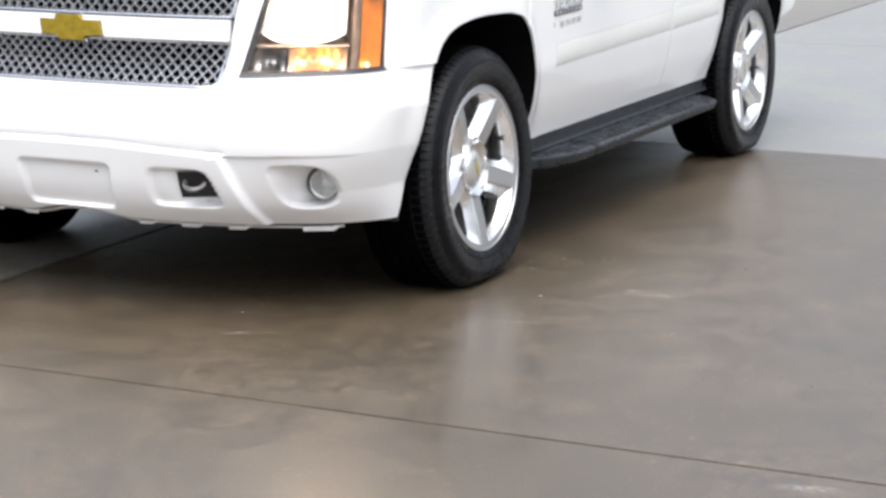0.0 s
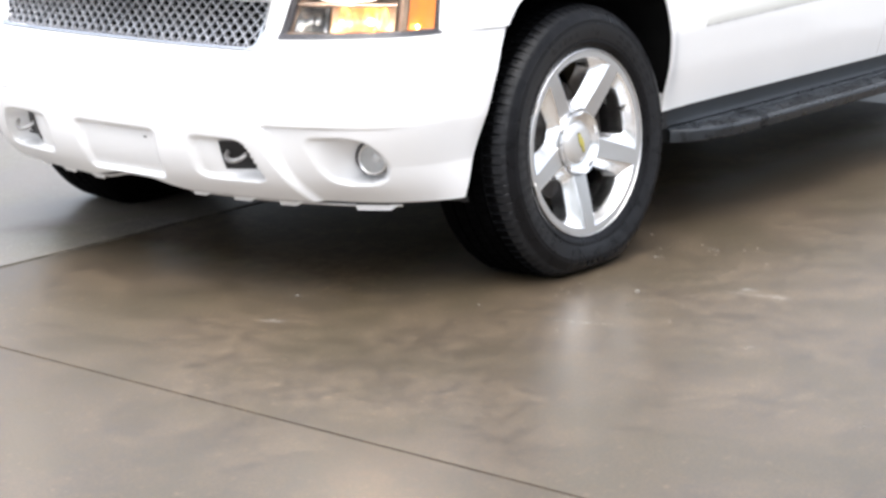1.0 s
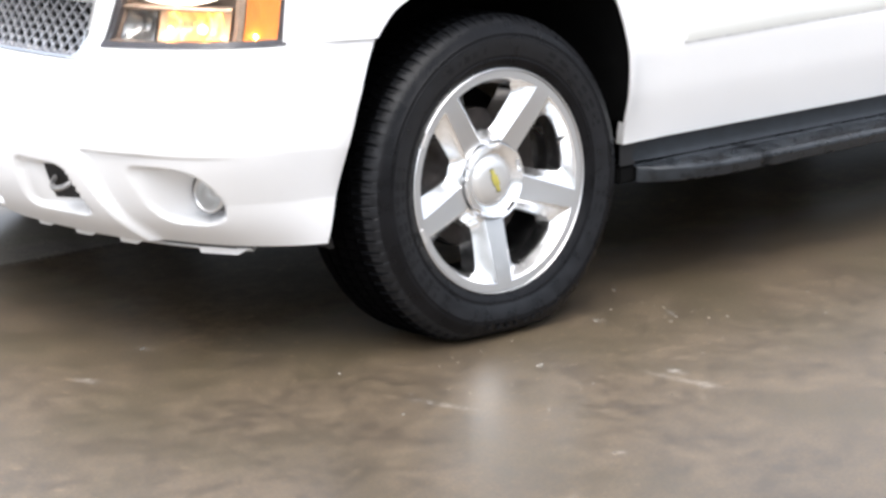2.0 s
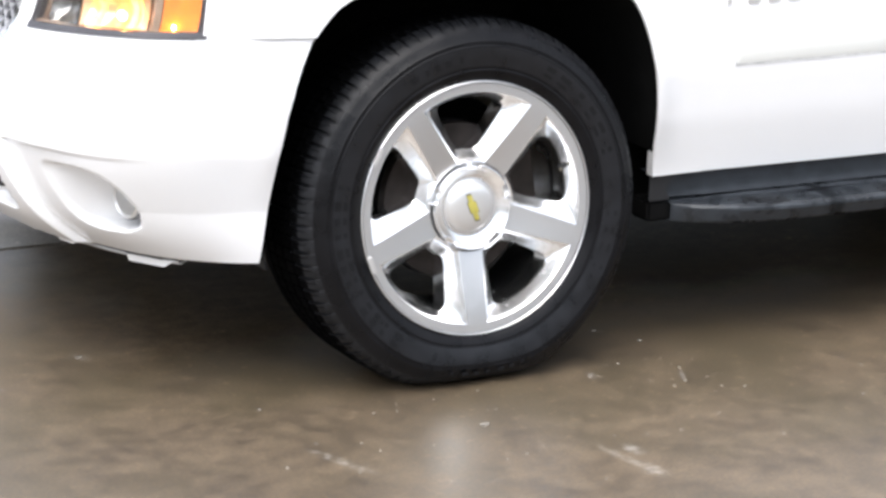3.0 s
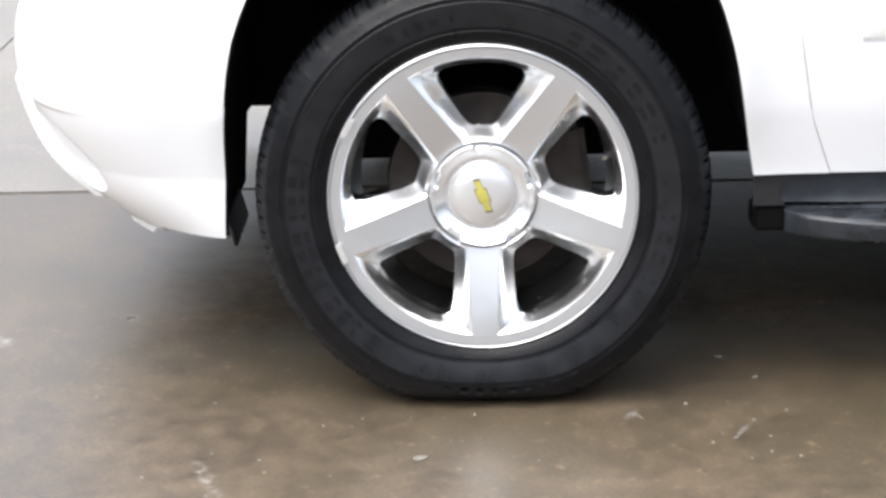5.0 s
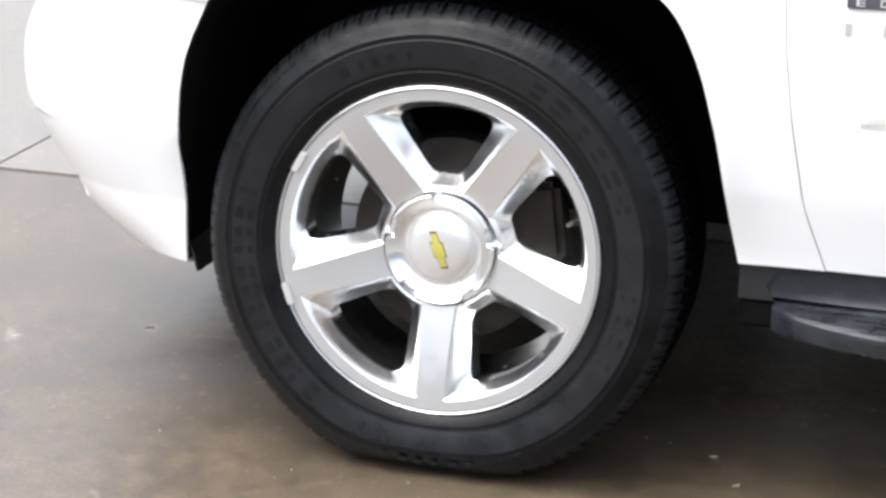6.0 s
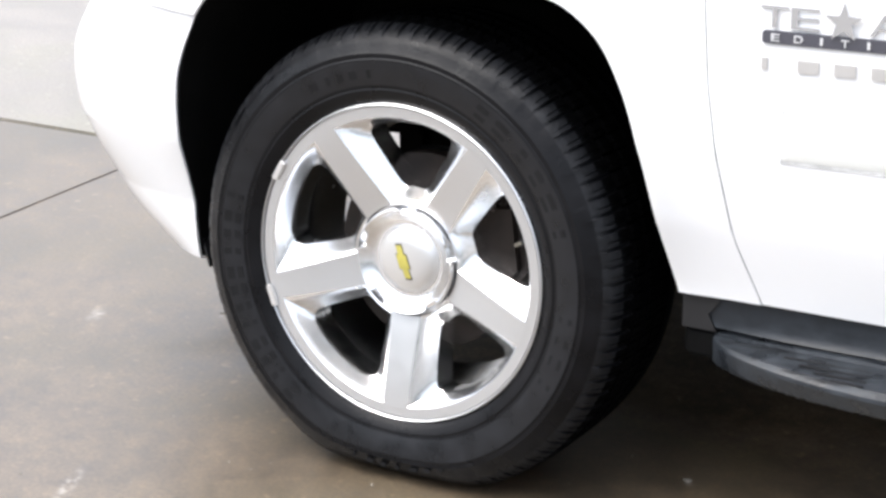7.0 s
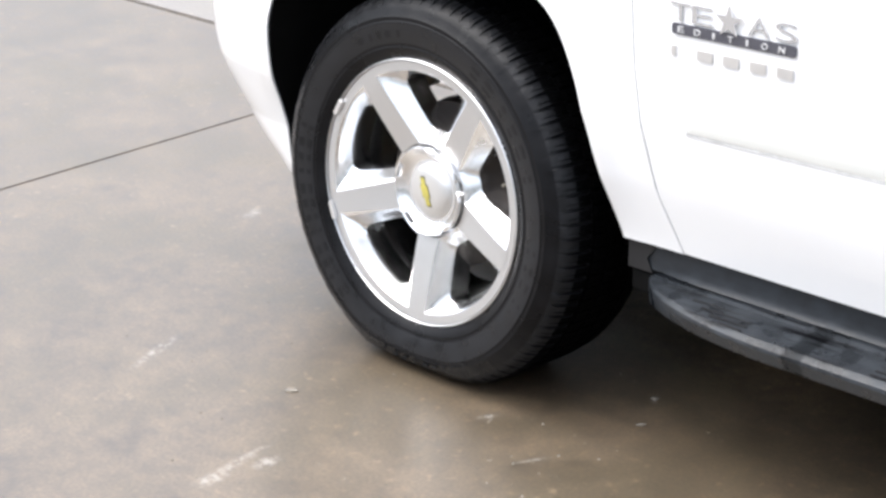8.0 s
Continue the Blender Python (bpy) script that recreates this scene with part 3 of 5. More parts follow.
def build_tyre(parent, m):
    prof = [(0.258, 0.030), (0.265, 0.014), (0.2695, 0.005), (0.274, 0.001), (0.280, -0.002), (0.286, -0.0055), (0.292, -0.0075), (0.2945, -0.0065), (0.300, -0.0079), (0.318, -0.0125), (0.340, -0.0144), (0.342, -0.0145),
            (0.3445, -0.0130), (0.352, -0.0130), (0.355, -0.0105), (0.366, -0.006), (0.376, 0.001), (0.3845, 0.010), (0.3915, 0.021), (0.3960, 0.034), (0.3985, 0.050),
            (0.3992, 0.066), (0.3905, 0.0665), (0.3905, 0.0765), (0.400, 0.077), (0.4005, 0.108), (0.392, 0.1085), (0.392, 0.119), (0.4005, 0.1195), (0.4005, 0.150), (0.392, 0.1505), (0.392, 0.161),
            (0.400, 0.1615), (0.3992, 0.192), (0.3905, 0.1925), (0.3905, 0.2025), (0.399, 0.203), (0.396, 0.235), (0.386, 0.256), (0.362, 0.272), (0.32, 0.278), (0.275, 0.265), (0.258, 0.245)]
    lugs, steps = 88, (0.0, 0.03, 0.20, 0.24, 0.46, 0.48, 0.54, 0.56, 0.80)
    angles = [2 * math.pi * (q + f) / lugs for q in range(lugs) for f in steps]

    def shape(k, i, r, y):
        q, c = divmod(i, len(steps))
        # the lugs close up where they bear on the ground
        pressed = math.sin(angles[i]) < -0.92
        notch, sipe = c in (1, 2) and not pressed, c in (5, 6) and not pressed
        if 16 <= k <= 21 and notch:
            r -= (0.0, 0.0016, 0.0045, 0.0080, 0.0080, 0.0080)[k - 16]
            y += (0.0, 0.0012, 0.0022, 0.003, 0.0, 0.0)[k - 16]
        elif 18 <= k <= 21 and sipe:
            r -= 0.003
        elif 24 <= k <= 33 and r > 0.395 and (sipe or notch):
            r -= 0.006 if sipe else (0.008 if k < 26 else 0.005)
        if 15 <= k <= 19:
            y += 0.0006 * ((q * 7) % 5 - 2) / 2
        return r, y

    bm = lathe(prof, len(angles), shape=shape, angles=angles)

    # raised lettering on the sidewall, as plain bars on a matt band
    def bars(start, end, count, r0, r1, lift=0.0015, fill=0.5):
        for c in range(count):
            a0 = start + (end - start) * c / count
            a1 = start + (end - start) * (c + fill * (0.55 + 0.75 * ((c * 5) % 7) / 6)) / count
            pts = [(r0, a0), (r0, a1), (r1, a1), (r1, a0)]
            bar = bmesh.new()
            lo = [bar.verts.new((r * math.cos(radians(a)), interp(r, [0.2945, 0.318, 0.342], [-0.0065, -0.0125, -0.0145]) + 0.002, r * math.sin(radians(a)))) for r, a in pts]
            hi = [bar.verts.new((v.co.x, v.co.y - 0.002 - lift, v.co.z)) for v in lo]
            bar.faces.new(hi)
            for q in range(4):
                bar.faces.new((lo[q], lo[(q + 1) % 4], hi[(q + 1) % 4], hi[q]))
            part("tyre_bar", bar, LETTER, parent, smooth=False)

    bars(166, 236, 12, 0.306, 0.336, 0.0010)
    bars(-28, 0, 4, 0.309, 0.333, 0.0005, 0.4)
    bars(18, 66, 6, 0.308, 0.332, 0.0007)
    bars(98, 122, 5, 0.312, 0.326, 0.0006)
    bars(258, 300, 9, 0.345, 0.351, 0.0012, 0.4)
    # tread and inner side get the shade-dark rubber, the shoulder the sky-lightened one
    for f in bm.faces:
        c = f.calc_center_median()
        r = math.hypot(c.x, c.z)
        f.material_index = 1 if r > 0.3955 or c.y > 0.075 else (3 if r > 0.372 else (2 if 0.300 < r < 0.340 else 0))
    # the tyre settles on the ground under the car's weight
    inv = m.inverted()
    for v in bm.verts:
        r = math.hypot(v.co.x, v.co.z)
        if v.co.z < -0.25:
            # the sidewall gives way between the rim and the ground
            reach = -0.009 * math.log(math.exp(-TYRE_R / 0.009) + math.exp(-AXLE_Z * r / -v.co.z / 0.009))
            k = 1 + SAG * ((0.265 + (r - 0.265) * (reach - 0.265) / (TYRE_R - 0.265)) / r - 1) if r > 0.265 else 1.0
            v.co.x, v.co.z = v.co.x * k, v.co.z * k
        w = m @ v.co
        if v.co.y < 0.06 and w.z < 0.15:
            w.y -= 0.006 * math.exp(-max(0.0, w.z - 0.02) / 0.035) * smoothstep(0.0, 0.02, w.z)
        w.z = 0.5 * (w.z + math.sqrt(w.z * w.z + 0.00002))
        v.co = inv @ w
    return part("tyre", bm, [RUBBER, SHADED_TREAD, BAND, SHOULDER], parent, "black road tyre with moulded sidewall bars", angle=25)


def bow_shape(w, h):
    """A plain slanted cross, the emblem's outline."""
    return [(-w, -0.56 * h), (-0.40 * w, -0.56 * h), (-0.46 * w, -h), (0.34 * w, -h), (0.40 * w, -0.56 * h), (w * 0.92, -0.56 * h),
            (w, 0.56 * h), (0.46 * w, 0.56 * h), (0.52 * w, h), (-0.30 * w, h), (-0.36 * w, 0.56 * h), (-w * 0.9, 0.56 * h)]


def build_wheel(name, parent, m):
    wheel = new(name)
    wheel.parent = parent
    wheel.matrix_local = m
    build_tyre(wheel, m)
    build_rim(wheel)

    def petals(k, i, r, y):
        # five notches in the cap's lip, over the wheel nuts
        c = 0.5 + 0.5 * math.cos(5 * (2 * math.pi * i / 160 - radians(-54)))
        notch = smoothstep(0.80, 0.93, c)
        return r - (0.009 * notch if k <= 3 else 0.0), y + (0.010 * notch if 1 <= k <= 4 else 0.0)

    bm = lathe([(0.0905, 0.060), (0.0910, 0.0280), (0.0900, 0.0250), (0.0882, 0.0240), (0.0862, 0.0252), (0.0800, 0.0312), (0.0730, 0.0372), (0.0670, 0.0412), (0.0620, 0.0428), (0.0590, 0.0422), (0.0570, 0.0396), (0.0545, 0.0352), (0.0500, 0.0312), (0.0430, 0.0278), (0.0320, 0.0252), (0.0180, 0.0238), (0.0005, 0.0234)], 160, shape=petals)
    for f in bm.faces:
        c = f.calc_center_median()
        f.material_index = 1 if math.hypot(c.x, c.z) > 0.0600 else 0
    part("centre_cap", bm, [SATIN, POLISHED], wheel, "satin silver domed centre cap in a polished dish")
    ca, sa = math.cos(radians(111)), math.sin(radians(111))
    for size, lift, mat, name, label in ((1.0, 0.0022, GOLD, "emblem", "small gold emblem"), (1.09, 0.0014, IRON, "emblem_edge", "")):
        bm = prism(bow_shape(0.0300 * size, 0.0092 * size), lambda u, v, d: (u * ca - v * sa, 0.0236 + 1.75 * (u * u + v * v) - d, u * sa + v * ca), lift)
        part(name, bm, mat, wheel, label, smooth=False)
    a = radians(17.0)
    bm = lathe([(0.0005, -0.022), (0.0032, -0.022), (0.0032, -0.012), (0.005, -0.011), (0.006, 0.006), (0.0005, 0.007)], 14)
    for f in bm.faces:
        f.material_index = 0 if f.calc_center_median().y < -0.016 else 1
    bm.transform(Matrix.Translation((0.2290 * math.cos(a), 0.040, 0.2290 * math.sin(a))) @ Matrix.Rotation(-a, 4, "Y") @ Matrix.Rotation(radians(-28), 4, "Z"))
    part("valve_stem", bm, [BRASS, PLASTIC], wheel, "black tyre valve with a brass tip")
    bm = lathe([(0.03, 0.135), (0.168, 0.135), (0.168, 0.105), (0.095, 0.105), (0.09, 0.075), (0.03, 0.075)], 72)
    part("brake_disc", bm, IRON, wheel, "dull iron brake disc")
    bm = lathe([(0.168, 0.142), (0.172, 0.150), (0.05, 0.156), (0.05, 0.20)], 48)
    part("dust_shield", bm, DARK, wheel)
    bm = bmesh.new()
    box(bm, 0.085, 0.19, 0.085, 0.155, -0.09, 0.09, 0.012)
    bm.transform(Matrix.Rotation(radians(-8), 4, "Y"))
    part("brake_caliper", bm, IRON, wheel, "grey cast brake caliper")
    return wheel


# ---- the car ----
GAP = ([0.39, 0.50, 0.63, 0.74, 0.87, 1.20], [0.610, 0.570, 0.546, 0.530, 0.521, 0.521])
FENDER_Z = 0.757


def gap_x(z):
    return interp(z, *GAP)


def poly_inside(y, z, poly):
    """How far a point lies inside an outline (negative outside)."""
    best, inside, n = 9.0, False, len(poly)
    for i in range(n):
        (ay, az), (by, bz) = poly[i], poly[(i + 1) % n]
        ey, ez = by - ay, bz - az
        t = max(0.0, min(1.0, ((y - ay) * ey + (z - az) * ez) / (ey * ey + ez * ez)))
        best = min(best, math.hypot(y - ay - t * ey, z - az - t * ez))
        if (az > z) != (bz > z) and y < ay + (z - az) / (bz - az) * ey:
            inside = not inside
    return best if inside else -best


PLATE = [(0.836, 0.466), (1.2, 0.466), (1.2, 0.318), (0.846, 0.318)]
HOOK = [(0.682, 0.467), (0.526, 0.464), (0.504, 0.445), (0.478, 0.360), (0.494, 0.347), (0.690, 0.342), (0.704, 0.37), (0.700, 0.45)]
FOG_AT = (-0.690, 0.212, 0.4175)
FOG = [(0.332, 0.484), (0.198, 0.484), (0.158, 0.458), (0.152, 0.385), (0.184, 0.350), (0.276, 0.346), (0.308, 0.370)]


def rounded(poly, cut=0.012):
    """The outline with its corners cut round."""
    for c in (cut, cut * 0.35):
        out = []
        for a, b in zip(poly, poly[1:] + poly[:1]):
            k = min(0.35, c / math.hypot(b[0] - a[0], b[1] - a[1]))
            out += [(a[0] * (1 - t) + b[0] * t, a[1] * (1 - t) + b[1] * t) for t in (k, 1 - k)]
        poly = out
    return poly


HOOK, FOG, PLATE = rounded(HOOK), rounded(FOG, 0.018), rounded(PLATE)


def bumper_base(y):
    """The lower edge rises a little towards the middle."""
    y = y if y < CY else 2 * CY - y
    return 0.288 + 0.028 * smoothstep(0.80, 0.97, y)


def bumper_inset(y, z):
    y = y if y < CY else 2 * CY - y
    edge = 0.457 + (z - 0.524) * 0.331
    inner = smoothstep(edge - 0.012, edge + 0.012, y)
    # the outer lower part lies under a crease, the middle stands proud of it
    crease = 0.517 - 0.004 * smoothstep(0.25, 0.45, y)
    low = 1 - smoothstep(crease - 0.007, crease, z)
    d = low * (1 - inner) * (0.0035 * smoothstep(0.07, 0.15, y) + 0.0065 * smoothstep(0.16, 0.36, y))
    step = 0.519 + 0.018 * min(1.0, max(0.0, (y - 0.48) / 0.36))
    d -= 0.015 * inner * (1 - smoothstep(step - 0.014, step, z))
    d += 0.009 * inner * math.exp(-((z - step - 0.003) / 0.005) ** 2)
    d += 0.020 * smoothstep(-0.004, 0.012, poly_inside(y, z, PLATE))
    k = smoothstep(-0.005, 0.016, poly_inside(y, z, HOOK))
    d += k * (0.016 + 0.055 * (1 - smoothstep(0.50, 0.66, y)))
    k = smoothstep(-0.004, 0.012, poly_inside(y, z, FOG))
    d += corner_cut(y, z)
    d += k * (0.008 + 0.085 * (1 - smoothstep(0.19, 0.325, y)))
    return d


def bumper_top(y):
    y = y if y < CY else 2 * CY - y
    return interp(y, [0.0, 0.049, 0.059, 0.418, 0.476, 0.494, 0.512], [0.7565, 0.7565, 0.752, 0.743, 0.739, 0.713, 0.706])


def build_bumper(car):
    rows, inward, n = [], [], 300
    for iz in range(140):
        f = iz / 139
        row = []
        for i in range(n + 1):
            u = -1 + 2 * i / n
            z_here = bumper_base(CY + u * 0.9) + f * 0.44
            # end of the bumper at the wheel opening
            for _ in range(2):
                xe = -arch_x(z_here)
                s_end = max(0.002, (XC - xe) / interp(z_here, *NOSE)) if xe < XC else 0.002
                n_c = corner_n(z_here)
                c_end = (1 - s_end ** n_c) ** (1 / n_c)
                phi = math.atan2(c_end, s_end) * abs(u)
                k = (math.sin(phi) ** n_c + math.cos(phi) ** n_c) ** (-1 / n_c)
                c, s = math.sin(phi) * k, math.cos(phi) * k
                y = CY - math.copysign((CY - side_y(z_here)) * c, -u)
                z_here = bumper_base(y) + f * (bumper_top(y) - bumper_base(y))
            a = interp(z_here, *NOSE)
            p = Vector((XC - a * s, y, z_here))
            d = bumper_inset(y, z_here)
            if d:
                nx, ny = -(s ** (n_c - 1)) / a, -math.copysign(c ** (n_c - 1), CY - y) / (CY - side_y(z_here))
                k = math.hypot(nx, ny)
                p -= Vector((nx / k, ny / k, 0)) * d
            # the rolled edge at the wheel opening
            p.y -= math.copysign(flare(z_here) * math.exp(-((p.x + arch_x(z_here)) / 0.055) ** 2), CY - y)
            row.append(p)
            if iz == 0:
                nx, ny = s ** (n_c - 1) / a, math.copysign(c ** (n_c - 1), CY - y) / (CY - side_y(z_here))
                inward.append(Vector((nx, ny, 0)).normalized())
        if iz == 0:
            for dn, dz in ((0.045, 0.004), (0.012, -0.004)):
                rows.append([q + g * dn + Vector((0, 0, dz)) for q, g in zip(row, inward)])
        rows.append(row)
    bumper = part("front_bumper", sheet(rows), PAINT, car, "white painted front bumper with pockets", angle=40)
    thicken(bumper, 0.004)
    # lip and tabs under the lower edge
    for side in (1, -1):
        ys = np.linspace(0.19, CY - 0.002, 40)
        bm = sheet([[on_nose(y, bumper_base(y) + dz, dn) for dz, dn in ((-0.0125, 0.013), (-0.0180, 0.014), (-0.0195, 0.018), (-0.0185, 0.050))] for y in ys])
        mirror_bm(bm) if side < 0 else None
        thicken(part("lower_lip", bm, PAINT, bumper), 0.003)
        bm = sheet([[on_nose(y, bumper_base(y) + 0.012, 0.019), on_nose(y, bumper_base(y) - 0.014, 0.019)] for y in ys])
        mirror_bm(bm) if side < 0 else None
        thicken(part("lip_backing", bm, PLASTIC, bumper), 0.003)
        for y0, y1, z1, dz in ((0.196, 0.300, 0.2750, 0.0145), (0.440, 0.515, 0.2755, 0.013), (0.585, 0.665, 0.2755, 0.012), (0.740, 0.810, 0.2755, 0.011)):
            outline = [(y0, z1), (y1 - 0.004, z1), (y1, z1 - dz * 0.5), (y1, z1 - dz), (y0 + 0.026, z1 - dz), (y0 + 0.016, z1 - dz * 0.6)]
            bm = prism(outline, lambda u, v, d: on_nose(u, v, 0.012 - 0.5 * (z1 - v) + d), 0.0035)
            mirror_bm(bm) if side < 0 else None
            part("lower_clip", bm, PAINT, bumper, smooth=False)
            bm = prism([(y0 + 0.02, z1 + 0.006), (y1 - 0.004, z1 + 0.006), (y1 - 0.004, z1 - 0.004), (y0 + 0.02, z1 - 0.004)], lambda u, v, d: on_nose(u, v, 0.014 + d), 0.03)
            mirror_bm(bm) if side < 0 else None
            part("clip_shank", bm, PLASTIC, bumper, smooth=False)
        # fog lamp
        bm = lathe([(0.043, 0.012), (0.043, -0.004), (0.040, -0.007), (0.036, -0.004), (0.036, 0.004)], 36)
        base = Matrix.Translation(FOG_AT) @ Matrix.Rotation(radians(-76), 4, "Z")
        bm.transform(base)
        mirror_bm(bm) if side < 0 else None
        part("fog_lamp_bezel", bm, SATIN, bumper)
        # dark ring, set off-centre, stands in for the shaded gap beside the lens
        bm = lathe([(0.0490, 0.020), (0.0490, -0.001), (0.0470, -0.0025), (0.0432, -0.001), (0.0432, 0.014)], 36)
        bm.transform(base @ Matrix.Translation((-0.006, 0.005, 0.001)))
        mirror_bm(bm) if side < 0 else None
        part("fog_lamp_gap_shade", bm, LAMP_RIM, bumper)
        bm = lathe([(0.037, -0.002), (0.030, -0.007), (0.018, -0.010), (0.0005, -0.011)], 36)
        bm.transform(base)
        mirror_bm(bm) if side < 0 else None
        lens = part("fog_lamp_lens", bm, CLEAR, bumper, "clear round fog lamp lens")
        lens.visible_shadow = False
        bm = lathe([(0.037, 0.002), (0.033, 0.016), (0.024, 0.028), (0.012, 0.034), (0.010, 0.020), (0.0005, 0.018)], 36)
        bm.transform(base)
        mirror_bm(bm) if side < 0 else None
        part("fog_lamp_reflector", bm, FOG_REFLECTOR, bumper)
        # dark recess with a tow hook
        rows = []
        for i in range(45):
            z = 0.369 + 0.085 * i / 44
            ya, yb = interp(z, [0.376, 0.454], [0.492, 0.528]), 0.613
            rows.append([on_nose(ya + (yb - ya) * j / 44, z, bumper_inset(ya + (yb - ya) * j / 44, z) - (0.0045 if 0 < j < 44 and 0 < i < 44 else -0.004)) for j in range(45)])
        bm = sheet(rows)
        mirror_bm(bm) if side < 0 else None
        part("tow_hook_opening", bm, PLASTIC, bumper, "black opening for the tow hook")
        rows = []
        for i in range(17):
            a = math.pi * (0.05 + 0.9 * i / 16)
            cpt = Vector((-0.852 - 0.024 * math.sin(a), 0.560 - 0.034 * math.cos(a), 0.424 - 0.020 * math.sin(a)))
            rad = Vector((math.sin(a), math.cos(a), 0)).normalized()
            rows.append([cpt + (rad * math.cos(b) + Vector((0, 0, 1)) * math.sin(b)) * 0.0075 for b in np.linspace(0, 2 * math.pi, 11)[:-1]])
        bm = sheet(rows, closed=True)
        mirror_bm(bm) if side < 0 else None
        part("tow_hook", bm, HOOK_STEEL, bumper, "worn steel tow hook")
    # screw in the plate pocket
    for y in (0.892,):
        bm = lathe([(0.009, 0.003), (0.008, -0.002), (0.003, -0.003), (0.003, 0.002), (0.0005, 0.002)], 12)
        bm.transform(Matrix.Translation(on_nose(y, 0.441, 0.008)) @ Matrix.Rotation(radians(-88), 4, "Z"))
        part("plate_screw", bm, IRON, bumper)
    return bumper


def nose_patch(y_lo, y_hi, z_lo, z_hi, ny, nz, inward=0.0):
    """A piece of the front skin between two edges y(z)."""
    rows = []
    for i in range(nz + 1):
        z = z_lo + (z_hi - z_lo) * i / nz
        a, b = (y_lo(z) if callable(y_lo) else y_lo), (y_hi(z) if callable(y_hi) else y_hi)
        rows.append([on_nose(a + (b - a) * j / ny, z, inward) for j in range(ny + 1)])
    return sheet(rows)


def lamp_inner(z):
    return 0.418 - 0.27 * (z - 0.74)


def lamp_bottom(y):
    return interp(y, [0.066, 0.418], [0.757, 0.742])


HOOD_Z = 0.992


def build_front(car):
    """Fascia round the grilles, grilles, emblem."""
    fascia = part("grille_surround", nose_patch(0.454, 2 * CY - 0.454, 0.843, 0.906, 80, 8, -0.012), PAINT, car, "white bar across the grille")
    thicken(fascia, 0.02)
    for side in (1, -1):
        bm = nose_patch(lambda z: lamp_inner(z) + 0.004, lambda z: interp(z, [0.70, 0.836, 1.0], [0.478, 0.452, 0.434]), 0.735, HOOD_Z, 8, 26)
        mirror_bm(bm) if side < 0 else None
        thicken(part("grille_pillar", bm, PAINT, car), 0.004)
    for name, z0, z1, ya, yb in (("lower_grille", 0.708, 0.840, 0.478, 0.452), ("upper_grille", 0.910, HOOD_Z, 0.446, 0.432)):
        bm = nose_patch(lambda z: ya + (yb - ya) * (z - z0) / (z1 - z0), lambda z: 2 * CY - ya - (yb - ya) * (z - z0) / (z1 - z0), z0, z1, 60, 4, 0.050)
        grille = part(name, bm, DARK, car, "dark grille with a diamond lattice of bright wires")
        thicken(grille, 0.004)

        def edge(z):
            return ya + (yb - ya) * (z - z0) / (z1 - z0)

        def left(z, r=0.020):
            # the lower corners are round
            t = min(1.0, (z - z0) / r)
            return edge(z) + r * (1 - math.sqrt(max(0.0, 1 - (1 - t) ** 2)))

        verts, faces = [], []
        pitch, w = 0.0340, 0.0034
        for sgn in (1, -1):
            for k in range(-8, int(1.2 / pitch) + 8):
                path = []
                for q in range(9):
                    z = z0 + (z1 - z0) * q / 8
                    y = 0.40 + k * pitch + sgn * (z - z0) * 1.0
                    if left(z) < y < 2 * CY - left(z):
                        path.append((y, z))
                for q, (y, z) in enumerate(path):
                    base = len(verts)
                    for dy, dn in ((-w, 0.010), (-w * 0.6, 0.001), (w * 0.6, 0.001), (w, 0.010)):
                        verts.append(on_nose(y + dy, z, dn + (0.002 if sgn > 0 else 0.0) + 0.004))
                    if q:
                        for e in range(3):
                            faces.append((base - 4 + e, base - 3 + e, base + 1 + e, base + e))
        me = bpy.data.meshes.new("lattice")
        me.from_pydata(verts, [], faces)
        lat = new("lattice", me)
        lat.parent = grille
        finish(lat, [WIRE])
        tagged(lat, "bright crossed grille wires")
        # rim round the opening
        def ring(side_at):
            up = [z0 + (z1 - z0) * (t / 16) ** 1.6 for t in range(17)]
            across = [t / 40 for t in range(1, 40)]
            near = [(side_at(z), z) for z in up]
            far = [(2 * CY - side_at(z), z) for z in up]
            a0, a1 = side_at(z0), side_at(z1)
            return near + [(a1 + (2 * CY - 2 * a1) * t, z1) for t in across] + far[::-1] + [(a0 + (2 * CY - 2 * a0) * (1 - t), z0) for t in across]

        rows = []
        for (y, z), (ry, rz) in zip(ring(edge), ring(left)):
            iy, iz = math.copysign(1, CY - y), math.copysign(1, (z0 + z1) / 2 - z)
            rows.append([on_nose(y - 0.004 * iy, z, 0.02), on_nose(y - 0.004 * iy, z, -0.003), on_nose(y + 0.001 * iy, z + 0.001 * iz, -0.006), on_nose(ry + 0.006 * iy, rz + 0.005 * iz, -0.005), on_nose(ry + 0.009 * iy, rz + 0.008 * iz, -0.001), on_nose(ry + 0.009 * iy, rz + 0.008 * iz, 0.03)])
        rows.append(rows[0])
        part("grille_frame", sheet(rows), CHROME, grille, "bright trim round the grille")
    bm = prism(bow_shape(0.112, 0.038), lambda u, v, d: on_nose(CY + u - 0.02, 0.868 + v, -0.016 - d), 0.012)
    bmesh.ops.bevel(bm, geom=list(bm.edges), offset=0.003, segments=2, affect="EDGES")
    part("emblem", bm, EMBLEM_GOLD, fascia, "gold grille emblem", smooth=False)
    bm = prism(bow_shape(0.117, 0.042), lambda u, v, d: on_nose(CY + u - 0.02, 0.868 + v, -0.012 - d), 0.006)
    part("emblem_edge", bm, CHROME, fascia, smooth=False)


